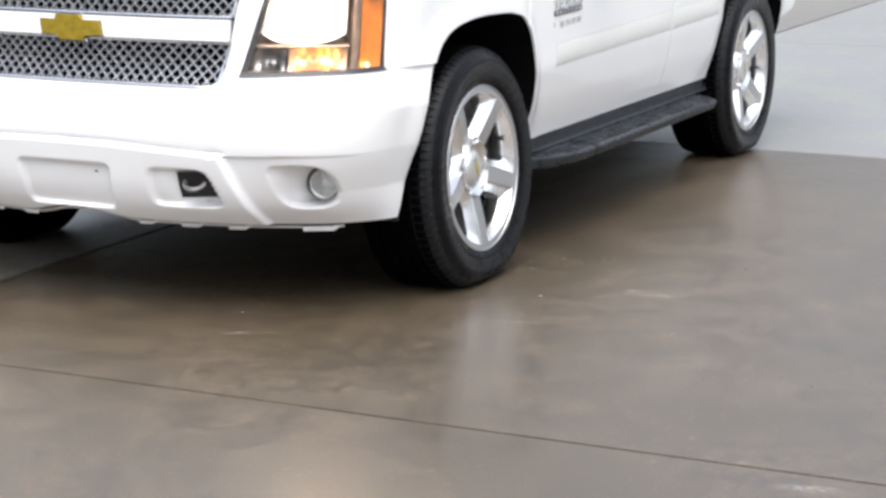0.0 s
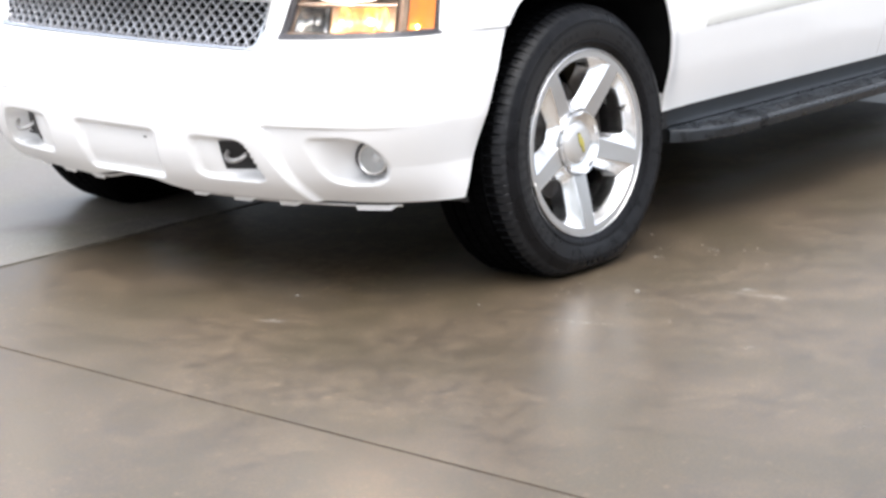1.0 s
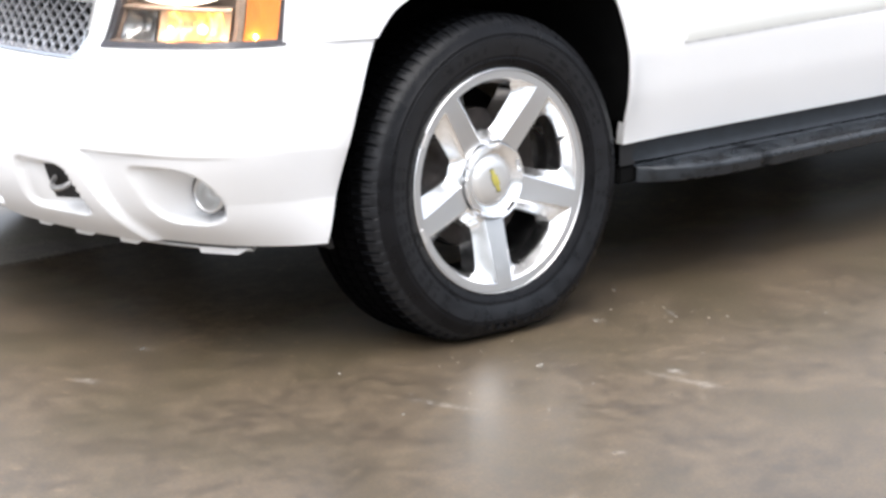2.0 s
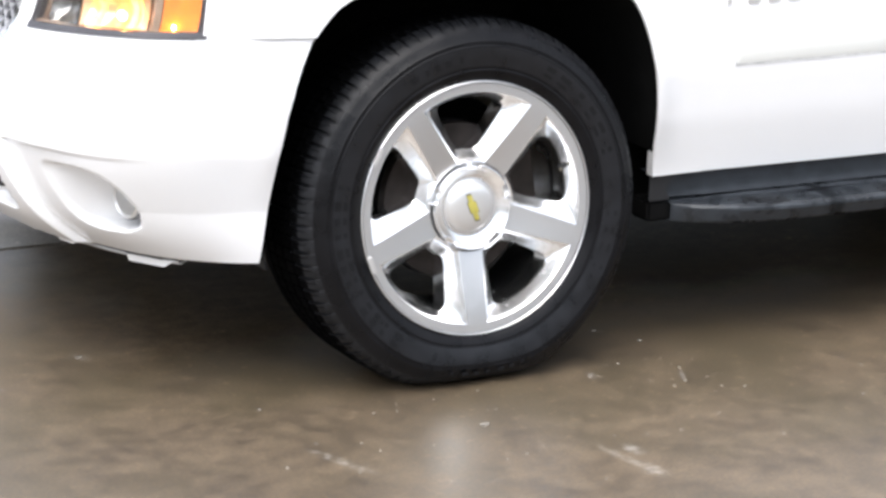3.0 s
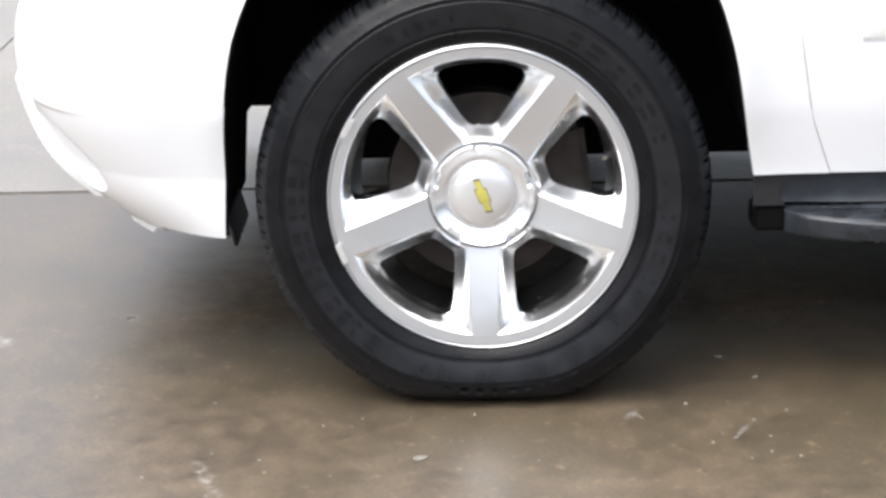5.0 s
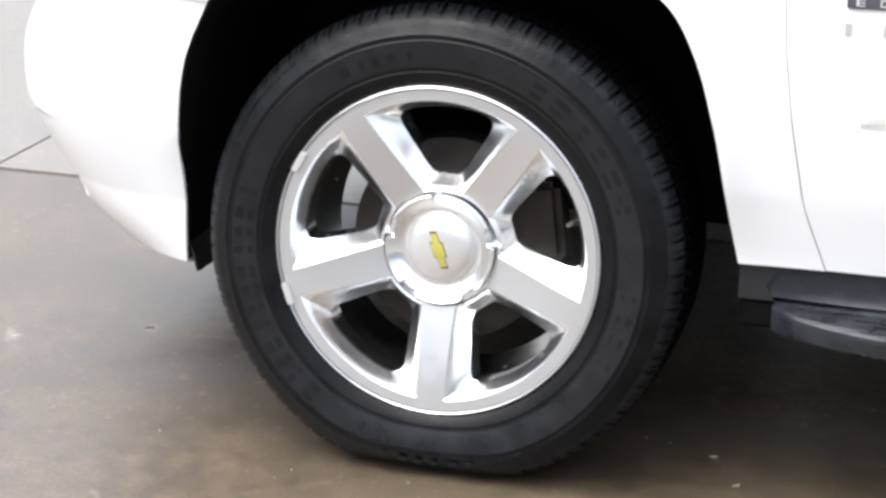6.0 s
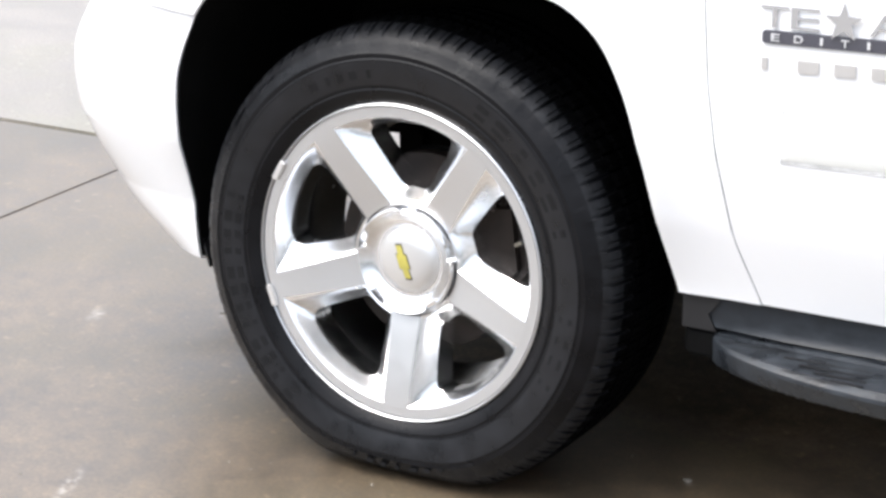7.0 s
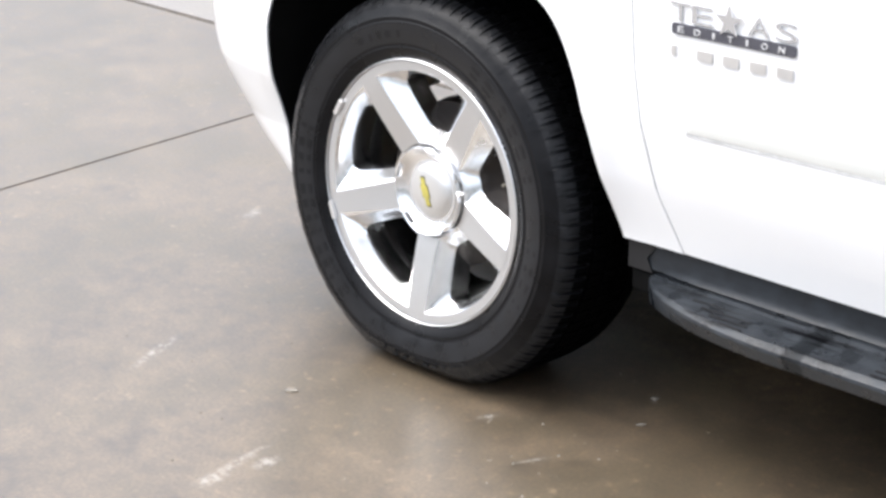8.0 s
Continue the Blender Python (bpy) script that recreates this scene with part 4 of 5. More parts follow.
def build_headlight(car, side):
    lamp = new("headlight")
    lamp.parent = car
    tagged(lamp, "lit headlight with an amber corner light")

    def add(name, bm, mat, label="", smooth=True):
        mirror_bm(bm) if side < 0 else None
        return part(name, bm, mat, lamp, label, smooth)

    def patch(y0, y1, z0, z1, ny, nz, depth, droop=0.0):
        rows = []
        for i in range(nz + 1):
            v = i / nz
            row = []
            for j in range(ny + 1):
                u = j / ny
                za = z0 + droop * abs(2 * u - 1) ** 3
                z = za + (z1 - za) * v
                a = min(y1, lamp_inner(z) - 0.012) if y1 > 0.3 else y1
                y = y0 + (a - y0) * u
                zz = max(z, lamp_bottom(y) + 0.010)
                row.append(on_nose(y, zz, depth(u, v)))
            rows.append(row)
        return sheet(rows)

    top = HOOD_Z - 0.004
    # back of the housing
    add("housing", patch(0.050, 0.418, 0.742, top, 30, 16, lambda u, v: 0.070 * min(1.0, 12 * u, 12 * (1 - u), 8 * v, 8 * (1 - v)) + 0.004), HOUSING, "brown lamp housing")

    def bowl(k, flutes=0):
        return lambda u, v: 0.020 + k * (1 - (2 * u - 1) ** 2) * (1 - (2 * v - 1) ** 2) + (0.0025 * math.cos(2 * math.pi * flutes * u) if flutes else 0.0)

    add("main_reflector", patch(0.136, 0.368, 0.838, top, 24, 14, bowl(0.045), 0.028), SOFT_REFLECTOR, "bright main reflector")
    add("parking_reflector", patch(0.130, 0.285, 0.752, 0.826, 48, 8, bowl(0.035, 5)), AMBER_LIT_REFLECTOR, "parking light reflector with the bulb's amber light in its colour")
    add("clear_reflector", patch(0.292, 0.385, 0.754, 0.822, 36, 8, bowl(0.03, 3)), DULL_REFLECTOR, "clear inner reflector")
    add("side_marker", patch(0.058, 0.104, 0.754, top, 10, 20, lambda u, v: 0.006 + 0.008 * math.sin(math.pi * u)), AMBER_PAINT, "amber side marker strip")
    # shelf between the two rows
    rows = []
    for j in range(25):
        y = 0.128 + 0.262 * j / 24
        rows.append([on_nose(y, 0.824, 0.030), on_nose(y, 0.825, 0.012), on_nose(y, 0.829, 0.009), on_nose(y, 0.834, 0.012), on_nose(y, 0.837, 0.040)])
    add("shelf", sheet(rows), HOUSING)
    rows = []
    for i in range(13):
        z = 0.755 + (top - 0.755) * i / 12
        rows.append([on_nose(0.104, z, 0.020), on_nose(0.106, z, 0.008), on_nose(0.116, z, 0.007), on_nose(0.122, z, 0.012), on_nose(0.126, z, 0.05)])
    add("divider", sheet(rows), HOUSING)

    def bulb(name, y, z, inward, r, mat):
        bm = bmesh.new()
        bmesh.ops.create_uvsphere(bm, u_segments=20, v_segments=12, radius=1)
        c = on_nose(y, z, inward)
        for v in bm.verts:
            v.co = Vector((v.co.x * r[0], v.co.y * r[1], v.co.z * r[2])) + c
        add(name, bm, mat)

    bulb("headlight_bulb", 0.245, 0.915, 0.038, (0.022, 0.045, 0.034), GLOW)
    bulb("parking_bulb", 0.185, 0.786, 0.026, (0.010, 0.014, 0.011), AMBER_GLOW)
    bulb("turn_bulb", 0.258, 0.784, 0.026, (0.006, 0.008, 0.007), AMBER_GLOW)
    bulb("marker_bulb", 0.086, 0.774, 0.004, (0.004, 0.005, 0.005), MARKER_GLOW)
    rows = []
    for i in range(15):
        z = 0.742 + (top - 0.742) * i / 14
        row = []
        for j in range(31):
            y = 0.049 + (lamp_inner(z) - 0.049) * j / 30
            zz = max(z, lamp_bottom(y))
            row.append(on_nose(y, zz, -0.001))
        rows.append(row)
    lens = add("lens", sheet(rows), LAMP_LENS, "clear lens cover, slightly hazed")
    thicken(lens, 0.003)
    lens.visible_shadow = False
    # dark rim down the inner and outer edges
    for y_of, w in ((lambda z: lamp_inner(z) - 0.001, -0.014), (lambda z: 0.050, 0.008)):
        rows = []
        for i in range(15):
            z = 0.748 + (top - 0.748) * i / 14
            rows.append([on_nose(y_of(z), z, 0.001), on_nose(y_of(z) + w, z, 0.004), on_nose(y_of(z) + w * 1.3, z, 0.03)])
        add("lamp_rim", sheet(rows), LAMP_RIM)
    # dark gasket along the lower edge
    rows = []
    for j in range(31):
        y = 0.048 + (0.420 - 0.048) * j / 30
        z = lamp_bottom(y)
        rows.append([on_nose(y, z - 0.003, 0.02), on_nose(y, z - 0.003, -0.003), on_nose(y, z + 0.009, -0.001), on_nose(y, z + 0.011, 0.02)])
    add("gasket", sheet(rows), LAMP_RIM)


def build_side(car, side):
    def fix(bm):
        return mirror_bm(bm) if side < 0 else bm

    # fender
    arch = arch_path(0.0, FENDER_Z, 0.394)
    corner = [(-0.5860, FENDER_Z), (-0.5735, 0.86), (-0.5610, 0.97), (-0.535, 1.03)]
    top = [(-0.535, 1.03), (-0.3, 1.055), (0.0, 1.075), (0.521, 1.10)]
    rear = [(gap_x(z) - 0.0006, z) for z in np.linspace(1.10, 0.394, 24)]
    bm = arch_panel(arch, [(-0.27, 0.825), (0.33, 0.80)], [corner, top, rear], [18, 44, 44])
    thicken(part("fender", fix(bm), PAINT, car, "white front fender round the wheel"), 0.002)

    # doors
    def door(name, x0, x1, z0=0.394):
        rows = []
        for z in np.linspace(z0, 1.15, 34):
            a, b = x0(z), x1(z)
            rows.append([on_side(a + (b - a) * j / 20, z) for j in range(21)])
        first = rows[0]
        rows.insert(0, [p + Vector((0, 0.05, 0.0)) for p in first])
        d = part(name, fix(sheet(rows)), PAINT, car, "white door above the running board")
        thicken(d, 0.003)
        return d

    def rear_arch_front(z):
        return min(2.70, WHEELBASE - arch_x(z, LEG_REAR)) if z < ARCH_TOP else 2.70

    front_door = door("front_door", lambda z: gap_x(z) + 0.0006, lambda z: 1.858)
    rear_door = door("rear_door", lambda z: 1.862, rear_arch_front)
    for d, x0, x1 in ((front_door, 0.648, 1.846), (rear_door, 1.876, 2.46)):
        # side moulding
        rows = []
        za, zb = 0.640 + 0.020 * (x0 - 0.65) / 1.2, 0.640 + 0.020 * (x1 - 0.65) / 1.2
        h = 0.076
        for x in [x0, x0 + 0.004] + list(np.linspace(x0 + 0.012, x1 - 0.012, 14)) + [x1 - 0.004, x1]:
            f = (x - x0) / (x1 - x0)
            z0 = za + (zb - za) * f
            k = 0.25 if x in (x0, x1) else (0.75 if min(x - x0, x1 - x) < 0.006 else 1.0)
            rows.append([on_side(x, z0, -0.0006), on_side(x, z0 + 0.003, 0.0006 * k), on_side(x, z0 + 0.0070, 0.0024 * k), on_side(x, z0 + h * 0.5, 0.0028 * k), on_side(x, z0 + h - 0.006, 0.0026 * k), on_side(x, z0 + h - 0.001, 0.0012 * k), on_side(x, z0 + h, -0.004)])
        bm = sheet(rows)
        moulding = part("side_moulding", fix(bm), MOULDING, d, "white body side moulding", angle=50)
        # grey strip round its edge, coloured as the shadow line of the moulding
        verts = []
        for m0, out in ((0.0022, 0.0002), (0.0022, 0.0007), (-0.004, 0.0007)):
            loop = [(x0 - m0, za - m0)] + [(x, za + (zb - za) * (x - x0) / (x1 - x0) - m0) for x in np.linspace(x0, x1, 14)] + [(x1 + m0, zb - m0), (x1 + m0, zb + h + m0)]
            loop += [(x, za + (zb - za) * (x - x0) / (x1 - x0) + h + m0) for x in np.linspace(x1, x0, 14)] + [(x0 - m0, za + h + m0)]
            verts.append([on_side(x, z, out) for x, z in loop])
        part("shade_line", fix(sheet(verts, closed=True)), SHADE_LINE, moulding, "thin grey line for the moulding's edge shadow", smooth=False)
        bm = bmesh.new()
        box(bm, x1 - 0.20, x1 - 0.02, -0.022, 0.02, 0.985, 1.015, 0.009)
        part("door_handle", fix(bm), PAINT, d)
    # quarter panel round the rear wheel
    arch = arch_path(WHEELBASE, 0.60, 0.56, LEG_REAR, LEG_FRONT)
    arch = [p for p in arch if p[0] > 2.706]
    outer = [[(2.704, 0.86), (2.704, 1.0), (2.704, 1.15)], [(2.704, 1.15), (3.4, 1.15), (4.05, 1.15)], [(4.05, 1.15), (3.98, 0.86), (3.62, 0.60)]]
    bm = arch_panel(arch, [(2.80, 0.84), (WHEELBASE + 0.33, 0.80)], outer, [10, 40, 40])
    thicken(part("quarter_panel", fix(bm), PAINT, car, "white rear quarter panel"), 0.003)
    # wheel well liners
    for cx in (0.0, WHEELBASE):
        p = resample(arch_path(cx, 0.292, 0.455, *((LEG_FRONT, LEG_REAR) if cx == 0 else (LEG_REAR, LEG_FRONT))), 60)
        rows = [[(cx + (x - cx) * 0.998, on_side(x, z).y - flare(z) + 0.005, z) for x, z in p]]
        # its lower front leg ends short of the frame
        for y, k, low in ((0.09, 1.012, 0.0), (0.30, 1.02, 0.0), (0.462, 1.010, 0.0), (0.465, 1.010, 0.425), (0.56, 1.0, 0.425)):
            rows.append([(cx + (x - cx) * k, max(y, on_side(x, z).y + 0.03), max(0.40 + (z - 0.40) * k, low if x < cx else 0.0)) for x, z in p])
        bm = sheet(rows)
        top_p = [q for q in p if q[1] > 0.44]
        sheet([[(cx + (x - cx), 0.56, 0.40 + (z - 0.40)) for x, z in top_p], [(cx + (x - cx) * 0.7, 0.565, 0.45) for x, z in top_p]], bm=bm)
        thicken(part("wheel_well_liner", fix(bm), LINER, car, "black wheel well liner"), 0.004)
        # ragged rubber flap that closes the well's lower front corner
        if cx == 0.0:
            rng = random.Random(3)
            ys = np.linspace(0.088, 0.30, 15)
            rows = [[(x, y, z - (rng.uniform(0.0, 0.010) if z < 0.28 else 0.0)) for y in ys] for x, z in ((-0.456, 0.32), (-0.450, 0.30), (-0.442, 0.274))]
            thicken(part("splash_flap", fix(sheet(rows)), PLASTIC, car, "black rubber splash flap"), 0.004)
    # running board
    rows = []
    zt = 0.325
    for x in list(np.linspace(0.531, 0.94, 30)) + list(np.linspace(0.90, 2.10, 13)) + list(np.linspace(2.13, 2.40, 12)):
        reach = (1 - (1 - min(1.0, (x - 0.530) / 0.34)) ** 2.0) ** 0.65 * (min(1.0, max(0.0, (2.405 - x) / 0.10)) ** 0.4)
        yo = 0.072 - 0.114 * reach
        yi = 0.080 - 0.005 * reach
        w = yi - yo
        th = 0.92 + 0.08 * smoothstep(0.534, 0.66, x)
        # the top leans a little outward, with a channel along the sill
        tilt = [(0.15, 0.016), (yi + 0.014, 0.016), (yi + 0.004, 0.014), (yi - 0.03 * w, 0.012), (yi - 0.08 * w, 0.0125), (yi - 0.14 * w, 0.011), (yi - 0.16 * w, 0.006), (yi - 0.20 * w, 0.0055), (yi - 0.23 * w, 0.009),
                (yi - 0.5 * w, 0.006), (yi - 0.80 * w, 0.001), (yi - 0.86 * w, 0.003), (yo + 0.010 * reach, 0.0)]
        rows.append([(x, y, zt + dz * (0.4 + 0.6 * reach)) for y, dz in tilt] + [(x, yo + 0.003 * reach, zt - 0.004 * th), (x, yo + 0.002 * reach, zt - 0.010 * th), (x, yo + 0.015 * reach, zt - 0.036 * th), (x, yo + 0.024 * reach, zt - 0.041 * th), (x, 0.15, zt - 0.038 * th)])
    bm = sheet(rows)
    board = part("running_board", fix(bm), STEP, car, "wet charcoal plastic running board", angle=25)
    bm = bmesh.new()
    box(bm, 0.478, 0.560, 0.079, 0.15, zt - 0.040, zt + 0.008, 0.006)
    part("end_cap", fix(bm), DARK, board, "black end cap")
    # tread ridges on the step
    for k in range(4):
        y = -0.016 + 0.016 * k
        for x0, x1 in ((0.66 + 0.03 * (3 - k), 0.80), (1.06, 1.34), (1.40, 1.62), (1.80, 2.06)):
            bm = bmesh.new()
            box(bm, x0, x1, y - 0.0025, y + 0.0025, zt - 0.004, zt + 0.0045 + 0.06 * (y + 0.018), 0.001)
            part("tread_ridge", fix(bm), PLASTIC, board)
    # sill between the doors and the board
    rows = []
    for x in np.linspace(0.478, 2.50, 26):
        g = smoothstep(0.478, 0.66, x)
        rows.append([(x, 0.12, 0.400), (x, 0.080, 0.397), (x, 0.080 - 0.001 * g, 0.388), (x, 0.080 - 0.002 * g, 0.366), (x, 0.080 - 0.004 * g, 0.352), (x, 0.080 - 0.008 * g, 0.344), (x, 0.080 - 0.012 * g, 0.340), (x, 0.12, 0.322)])
    sill = part("sill", fix(sheet(rows)), SILL, car, "charcoal plastic sill cover")
    rng = random.Random(8)
    rows = []
    for y, z in ((0.0772, 0.396), (0.0770, 0.386), (0.0765, 0.360), (0.0760, 0.334)):
        rows.append([(0.476, y, z), (0.50, y, z), (0.528 + rng.uniform(-0.012, 0.012), y, z)])
    thicken(part("sill_end", fix(sheet(rows)), PLASTIC, sill, "worn black sill end"), 0.002)
    # side glass and pillars
    glass_rows = [[(0.62, 0.045, 1.15), (1.40, 0.045, 1.15), (2.70, 0.045, 1.15), (3.95, 0.06, 1.15)], [(1.40, 0.17, 1.70), (1.50, 0.17, 1.72), (2.70, 0.17, 1.72), (3.85, 0.20, 1.70)]]
    thicken(part("side_glass", fix(sheet(glass_rows)), TINT, car, "dark tinted side windows", smooth=False), 0.004)
    for xa, xb, w in ((1.86, 1.92, 0.05), (2.86, 2.90, 0.06), (3.93, 3.84, 0.08)):
        bm = sheet([[(xa - w, 0.038, 1.15), (xa + w, 0.038, 1.15)], [(xb - w, 0.163, 1.73), (xb + w, 0.163, 1.73)]])
        thicken(part("pillar", fix(bm), PAINT, car, smooth=False), 0.01)
    # mirror
    bm = bmesh.new()
    box(bm, 0.86, 1.02, -0.22, 0.0, 1.13, 1.31, 0.03)
    part("wing_mirror", fix(bm), PAINT, car)


def build_upper(car):
    """Hood, windscreen, roof and tail, which close the car above the view."""
    rows = []
    for f in np.linspace(0, 1, 22):
        row = []
        for u in np.linspace(-1, 1, 33):
            y = CY + u * (CY - 0.045 - 0.02 * (1 - f))
            xf = on_nose(min(max(y, 0.07), 2 * CY - 0.07), HOOD_Z).x - 0.002
            xf = min(xf, 0.5)
            x = xf + (0.72 - xf) * f
            z = HOOD_Z + 0.14 * (f ** 0.55) + 0.03 * (1 - u * u) * min(1, 4 * f) - 0.012 * smoothstep(0.9, 1.0, abs(u)) * f - 0.02 * abs(u) ** 6
            row.append((x, y, z))
        rows.append(row)
    thicken(part("hood", sheet(rows), PAINT, car, "white hood"), 0.004)
    ws = [[(0.70 + 0.10 * abs(u) ** 2, CY + u * 0.88, 1.15) for u in np.linspace(-1, 1, 11)], [(1.42, CY + u * 0.78, 1.74 + 0.03 * (1 - u * u)) for u in np.linspace(-1, 1, 11)]]
    thicken(part("windscreen", sheet(ws), TINT, car, "dark windscreen"), 0.005)
    roof = []
    for f in np.linspace(0, 1, 12):
        roof.append([(1.40 + 2.45 * f, CY + u * (0.84 - 0.04 * f), 1.70 + (0.14 + 0.05 * math.sin(math.pi * f)) * (1 - abs(u) ** 4)) for u in np.linspace(-1, 1, 15)])
    thicken(part("roof", sheet(roof), PAINT, car, "white roof"), 0.02)
    tail = [[(4.05 - 0.20 * smoothstep(1.15, 1.75, z), CY + u * (CY - side_y(min(z, 1.15)) - 0.13 * smoothstep(1.15, 1.75, z)), z) for u in np.linspace(-1, 1, 11)] for z in (0.72, 0.8, 1.0, 1.15)]
    thicken(part("tailgate", sheet(tail), PAINT, car, "white tailgate"), 0.01)
    glass = [[(4.05 - 0.20 * smoothstep(1.15, 1.75, z), CY + u * (0.95 - 0.13 * smoothstep(1.15, 1.75, z)), z) for u in np.linspace(-1, 1, 5)] for z in (1.15, 1.45, 1.74)]
    thicken(part("rear_window", sheet(glass), TINT, car, "dark rear window"), 0.005)
    bm = bmesh.new()
    box(bm, 3.88, 4.13, 0.10, 1.90, 0.58, 0.82, 0.04)
    part("rear_bumper", bm, PAINT, car, "white rear bumper")
    for y in (0.06, 1.84):
        bm = bmesh.new()
        box(bm, 3.99, 4.075, y, y + 0.10, 0.80, 1.25, 0.02)
        part("tail_lamp", bm, RED, car, "red tail lamp")
    # underbody, piece by piece; low unseen blocks are added to keep daylight out beneath
    for name, x0, x1, y0, y1, z0, z1 in (
        ("underbody", -0.28, 3.9, 0.58, 1.42, 0.295, 1.0),
        ("radiator_tray", -0.74, -0.27, 0.57, 1.43, 0.41, 0.98),
        ("frame_bracket", -0.345, -0.27, 0.58, 0.80, 0.35, 1.0),
        ("front_light_block", -0.385, -0.27, 0.79, 1.42, 0.25, 1.0),
        ("floor_pan", 0.56, 2.40, 0.13, 1.87, 0.29, 1.05),
        ("floor_light_block", 0.60, 2.60, 0.34, 1.66, 0.235, 0.40),
        ("rear_floor", 3.45, 3.90, 0.14, 1.86, 0.60, 1.05),
    ):
        bm = bmesh.new()
        box(bm, x0, x1, y0, y1, z0, z1, 0.015)
        part(name, bm, DARK, car, "black underbody" if name == "underbody" else "", smooth=False)
    for x in (0.0, WHEELBASE):
        bm = bmesh.new()
        box(bm, x - 0.05, x + 0.05, 0.22, 1.78, 0.30, 0.36, 0.015)
        part("axle_arm", bm, IRON, car)


def text_mesh(body, size, extrude):
    cu = bpy.data.curves.new("lettering", "FONT")
    cu.body, cu.size, cu.extrude = body, size, extrude
    cu.align_x = "LEFT"
    ob = bpy.data.objects.new("lettering", cu)
    scene.collection.objects.link(ob)
    dg = bpy.context.evaluated_depsgraph_get()
    me = bpy.data.meshes.new_from_object(ob.evaluated_get(dg))
    bpy.data.objects.remove(ob)
    bm = bmesh.new()
    bm.from_mesh(me)
    return bm


def build_badge(car):
    x0, slope = 0.612, 0.017

    def place(u, v, out):
        x = x0 + u
        z = 0.815 + v + slope * u
        return on_side(x, z, 0.0) + Vector((0, -out, 0))

    badge = part("badge_plate", prism([(0.004, 0.0), (0.250, 0.0), (0.254, 0.003), (0.254, 0.0165), (0.250, 0.0195), (0.004, 0.0195), (0.0, 0.0165), (0.0, 0.003)], lambda u, v, d: place(u, v, 0.001 + d), 0.003), BADGE_DARK, car, "dark badge plate with pale lettering", smooth=False)

    def letters(name, body, u0, width, v0, height, out, mat, label):
        bm = text_mesh(body, 0.05, 0.0015)
        xs = [v.co.x for v in bm.verts]
        ys = [v.co.y for v in bm.verts]
        for v in bm.verts:
            u = u0 + (v.co.x - min(xs)) / (max(xs) - min(xs)) * width
            w = v0 + (v.co.y - min(ys)) / (max(ys) - min(ys)) * height
            v.co = place(u, w, out + v.co.z)
        part(name, bm, mat, badge, label, smooth=False)

    for i, ch in enumerate("EDITION"):
        wd = 0.004 if ch == "I" else 0.0125
        letters("letter", ch, 0.014 + i * 0.0345 + (0.004 if ch == "I" else 0), wd, 0.0045, 0.0105, 0.0045, BADGE_TEXT, "pale letter")
    for ch, u0 in (("T", -0.004), ("E", 0.042), ("A", 0.158), ("S", 0.212)):
        letters("letter", ch, u0, 0.043, 0.0235, 0.032, 0.003, CHROME, "silver letter")
    star = []
    for k in range(10):
        a = radians(90 + 36 * k)
        r = 0.030 if k % 2 == 0 else 0.012
        star.append((0.121 + r * math.cos(a), 0.040 + r * math.sin(a)))
    part("star", prism(star, lambda u, v, d: place(u, v, 0.004 + d), 0.004), CHROME, badge, "silver star", smooth=False)
    # model name, as plain bars
    for i in range(5):
        u0 = 0.0 + i * 0.0545
        w = 0.009 if i == 0 else 0.032
        bm = prism([(u0, -0.0385), (u0 + w, -0.0385), (u0 + w, -0.0205), (u0, -0.0205)], lambda u, v, d: place(u, v, 0.0005 + d), 0.0035)
        part("name_bar", bm, SATIN, badge, "silver bar", smooth=False)


HOOK_STEEL = material("tow_hook_steel", (0.42, 0.41, 0.40), 0.35, metal=0.8, vary=0.3, scale=40)

car = tagged(new("car"), "white full-size sport utility car with polished wheels, lights on", "car")
front_pose = Matrix.Translation((0, 0, AXLE_Z)) @ Matrix.Rotation(radians(-0.9), 4, "Z") @ Matrix.Rotation(radians(-2.8), 4, "X")
rear_pose = Matrix.Translation((WHEELBASE, 0.012, AXLE_Z))
half_turn = Matrix.Translation((0, 2 * CY, 0)) @ Matrix.Rotation(radians(180), 4, "Z")
for m, spin in ((front_pose, 0), (rear_pose, 20)):
    wheel = build_wheel("wheel", car, m)
    tagged(wheel, "wheel with black tyre and polished five-spoke rim")
    for piece in wheel.children:
        if spin and not piece.name.startswith("tyre"):
            piece.matrix_local = Matrix.Rotation(radians(spin), 4, "Y")
    far = half_turn @ Matrix.Translation((-m.translation.x, -m.translation.y, 0)) @ m
    far.translation = (m.translation.x, 2 * CY - m.translation.y, AXLE_Z)
    copy_thing(wheel, far)
build_bumper(car)
build_front(car)
for s in (1, -1):
    build_headlight(car, s)
    build_side(car, s)
build_upper(car)
build_badge(car)
build_ground()


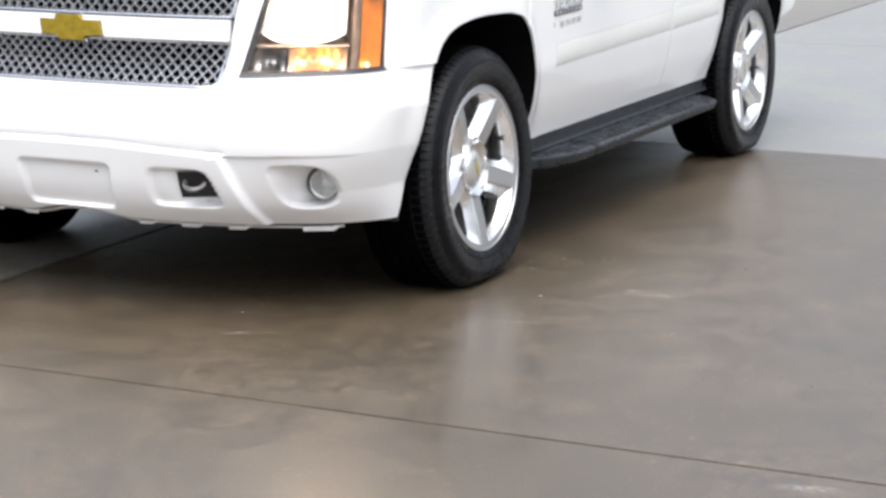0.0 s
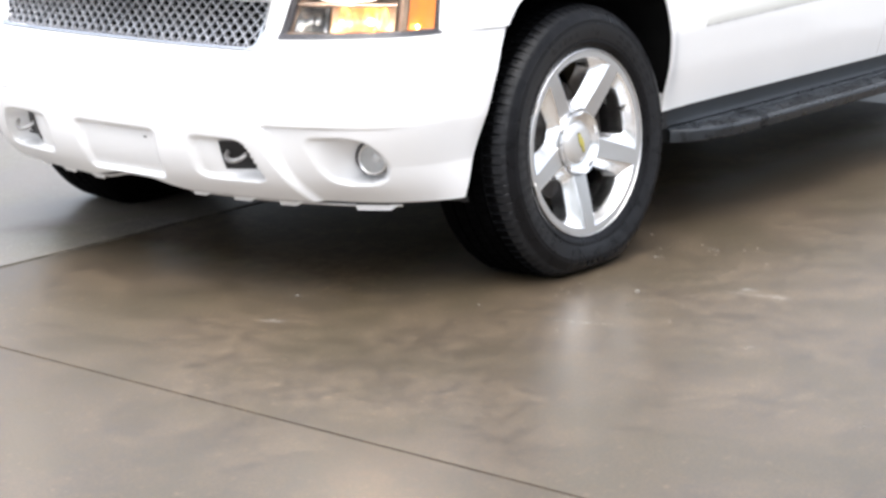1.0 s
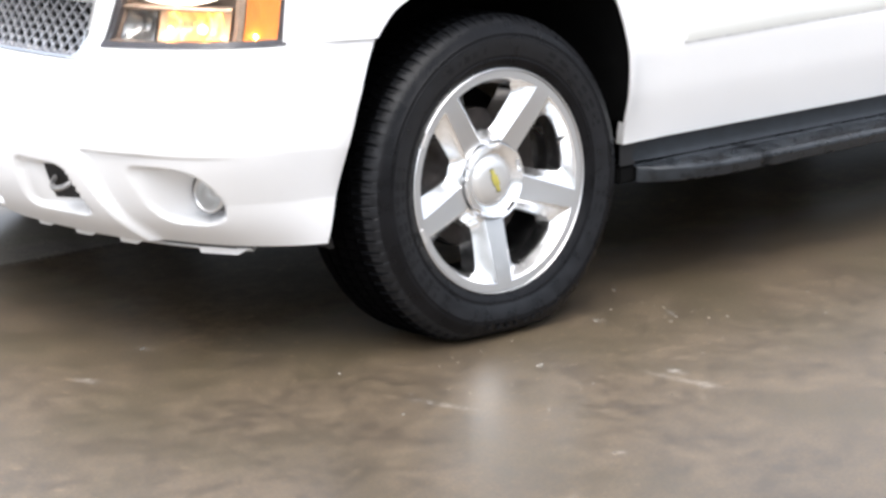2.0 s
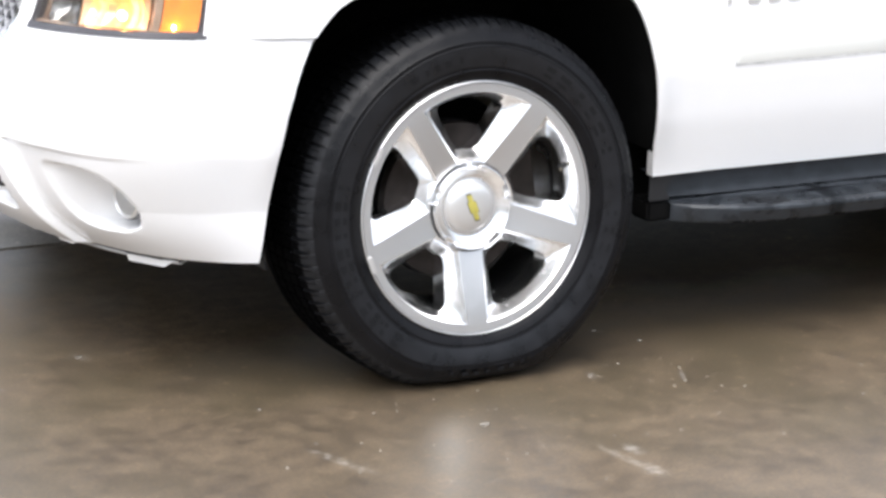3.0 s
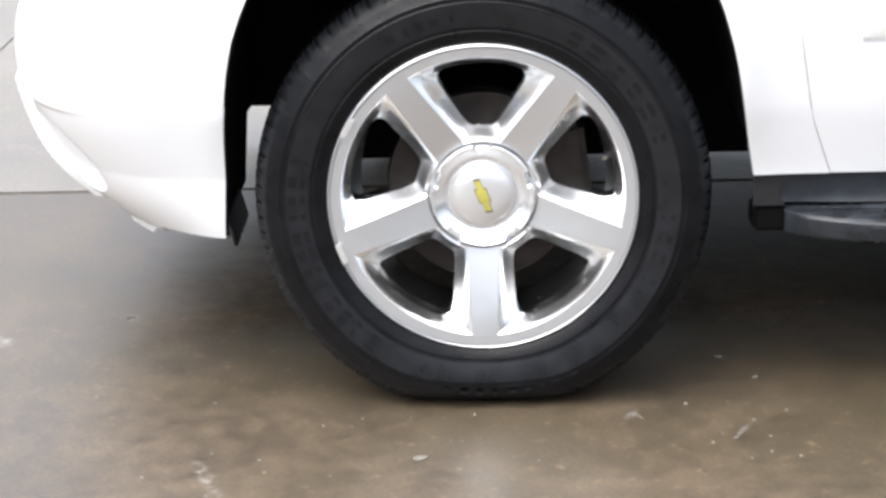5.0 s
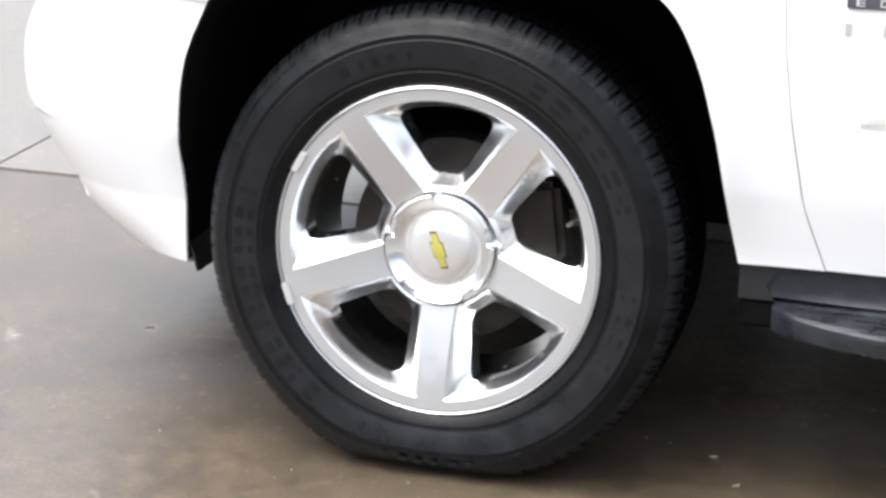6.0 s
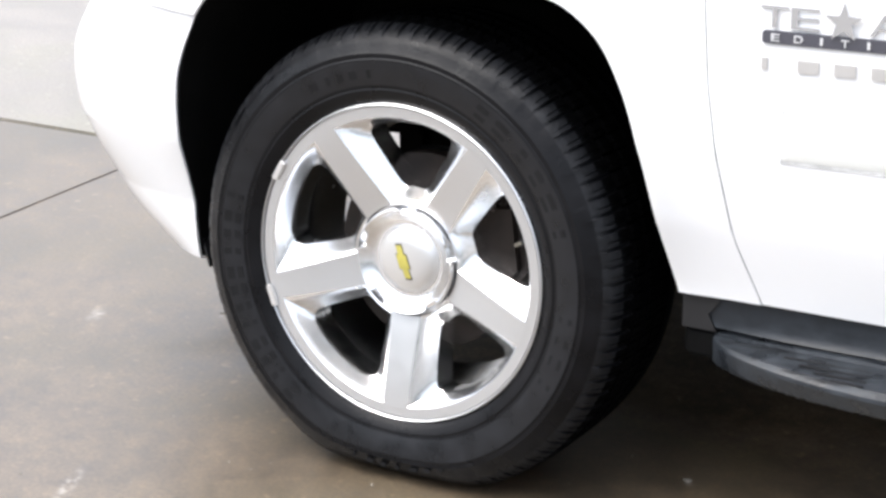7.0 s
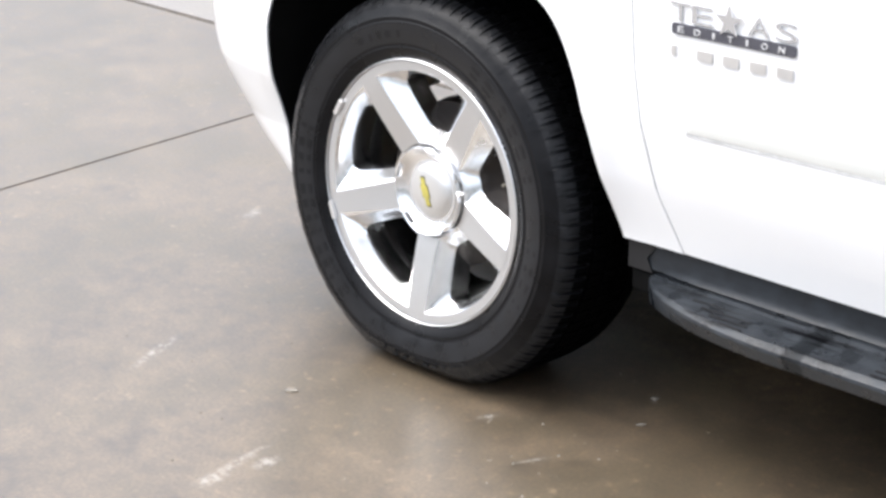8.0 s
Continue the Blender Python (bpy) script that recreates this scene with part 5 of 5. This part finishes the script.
# ---- loose bits on the concrete ----
def build_chip(x, y, size, turn, label):
    rng = random.Random(int(1000 * abs(x + 3 * y)))
    pts = [(size * math.cos(a) * rng.uniform(0.5, 1.25), size * 0.5 * math.sin(a) * rng.uniform(0.4, 1.3)) for a in np.linspace(0, 2 * math.pi, 10)[:-1]]
    bm = prism(pts, lambda u, v, d: (u, v, d + 0.02 * u * u / size), 0.0015 + 0.07 * size)
    bmesh.ops.bevel(bm, geom=list(bm.edges), offset=0.0006, segments=1, affect="EDGES")
    chip = part("chip", bm, CHIP, None, smooth=False)
    chip.matrix_world = pose(x, y, 0.0, 0, 0, turn)
    return tagged(chip, label, "debris", "debris on the driveway")


for x, y, size, turn in ((-0.113, -0.250, 0.017, 20), (0.491, 0.105, 0.010, 60), (0.437, 0.214, 0.009, 10), (0.252, -0.066, 0.008, 40), (0.461, -0.099, 0.006, 80), (0.421, -0.179, 0.005, 15),
                         (0.40, -0.16, 0.004, 70), (0.38, -0.20, 0.004, 5), (-0.706, 0.492, 0.010, 30), (-0.413, -0.782, 0.007, 0), (-0.796, -1.317, 0.008, 50), (-0.58, -1.496, 0.007, 25), (0.547, -0.721, 0.008, 65), (-0.05, -0.60, 0.005, 20)):
    build_chip(x, y, size, turn, "small pale chip lying on the wet concrete")


def build_grit():
    """Fine pale grit strewn over the slab beside the wheel."""
    rng = random.Random(11)
    verts, faces = [], []
    for _ in range(240):
        x, y = rng.gauss(0.28, 0.42), rng.gauss(-0.20, 0.26)
        size = 0.0013 + 0.0030 * rng.random() ** 3
        turn, flat = rng.uniform(0, math.pi), rng.uniform(0.4, 0.9)
        base = len(verts)
        for k in range(6):
            a = 2 * math.pi * k / 6
            u, v = size * math.cos(a) * rng.uniform(0.7, 1.3), size * flat * math.sin(a) * rng.uniform(0.7, 1.3)
            verts.append((x + u * math.cos(turn) - v * math.sin(turn), y + u * math.sin(turn) + v * math.cos(turn), 0.0))
        verts.append((x + rng.uniform(-0.3, 0.3) * size, y, size * rng.uniform(0.35, 0.7)))
        faces += [(base + k, base + (k + 1) % 6, base + 6) for k in range(6)]
    me = bpy.data.meshes.new("grit")
    me.from_pydata(verts, [], faces)
    grit = new("grit", me)
    finish(grit, [CHIP], smooth=False)
    tagged(grit, "fine pale grit scattered over the wet concrete", "grit", kind="stuff")


build_grit()
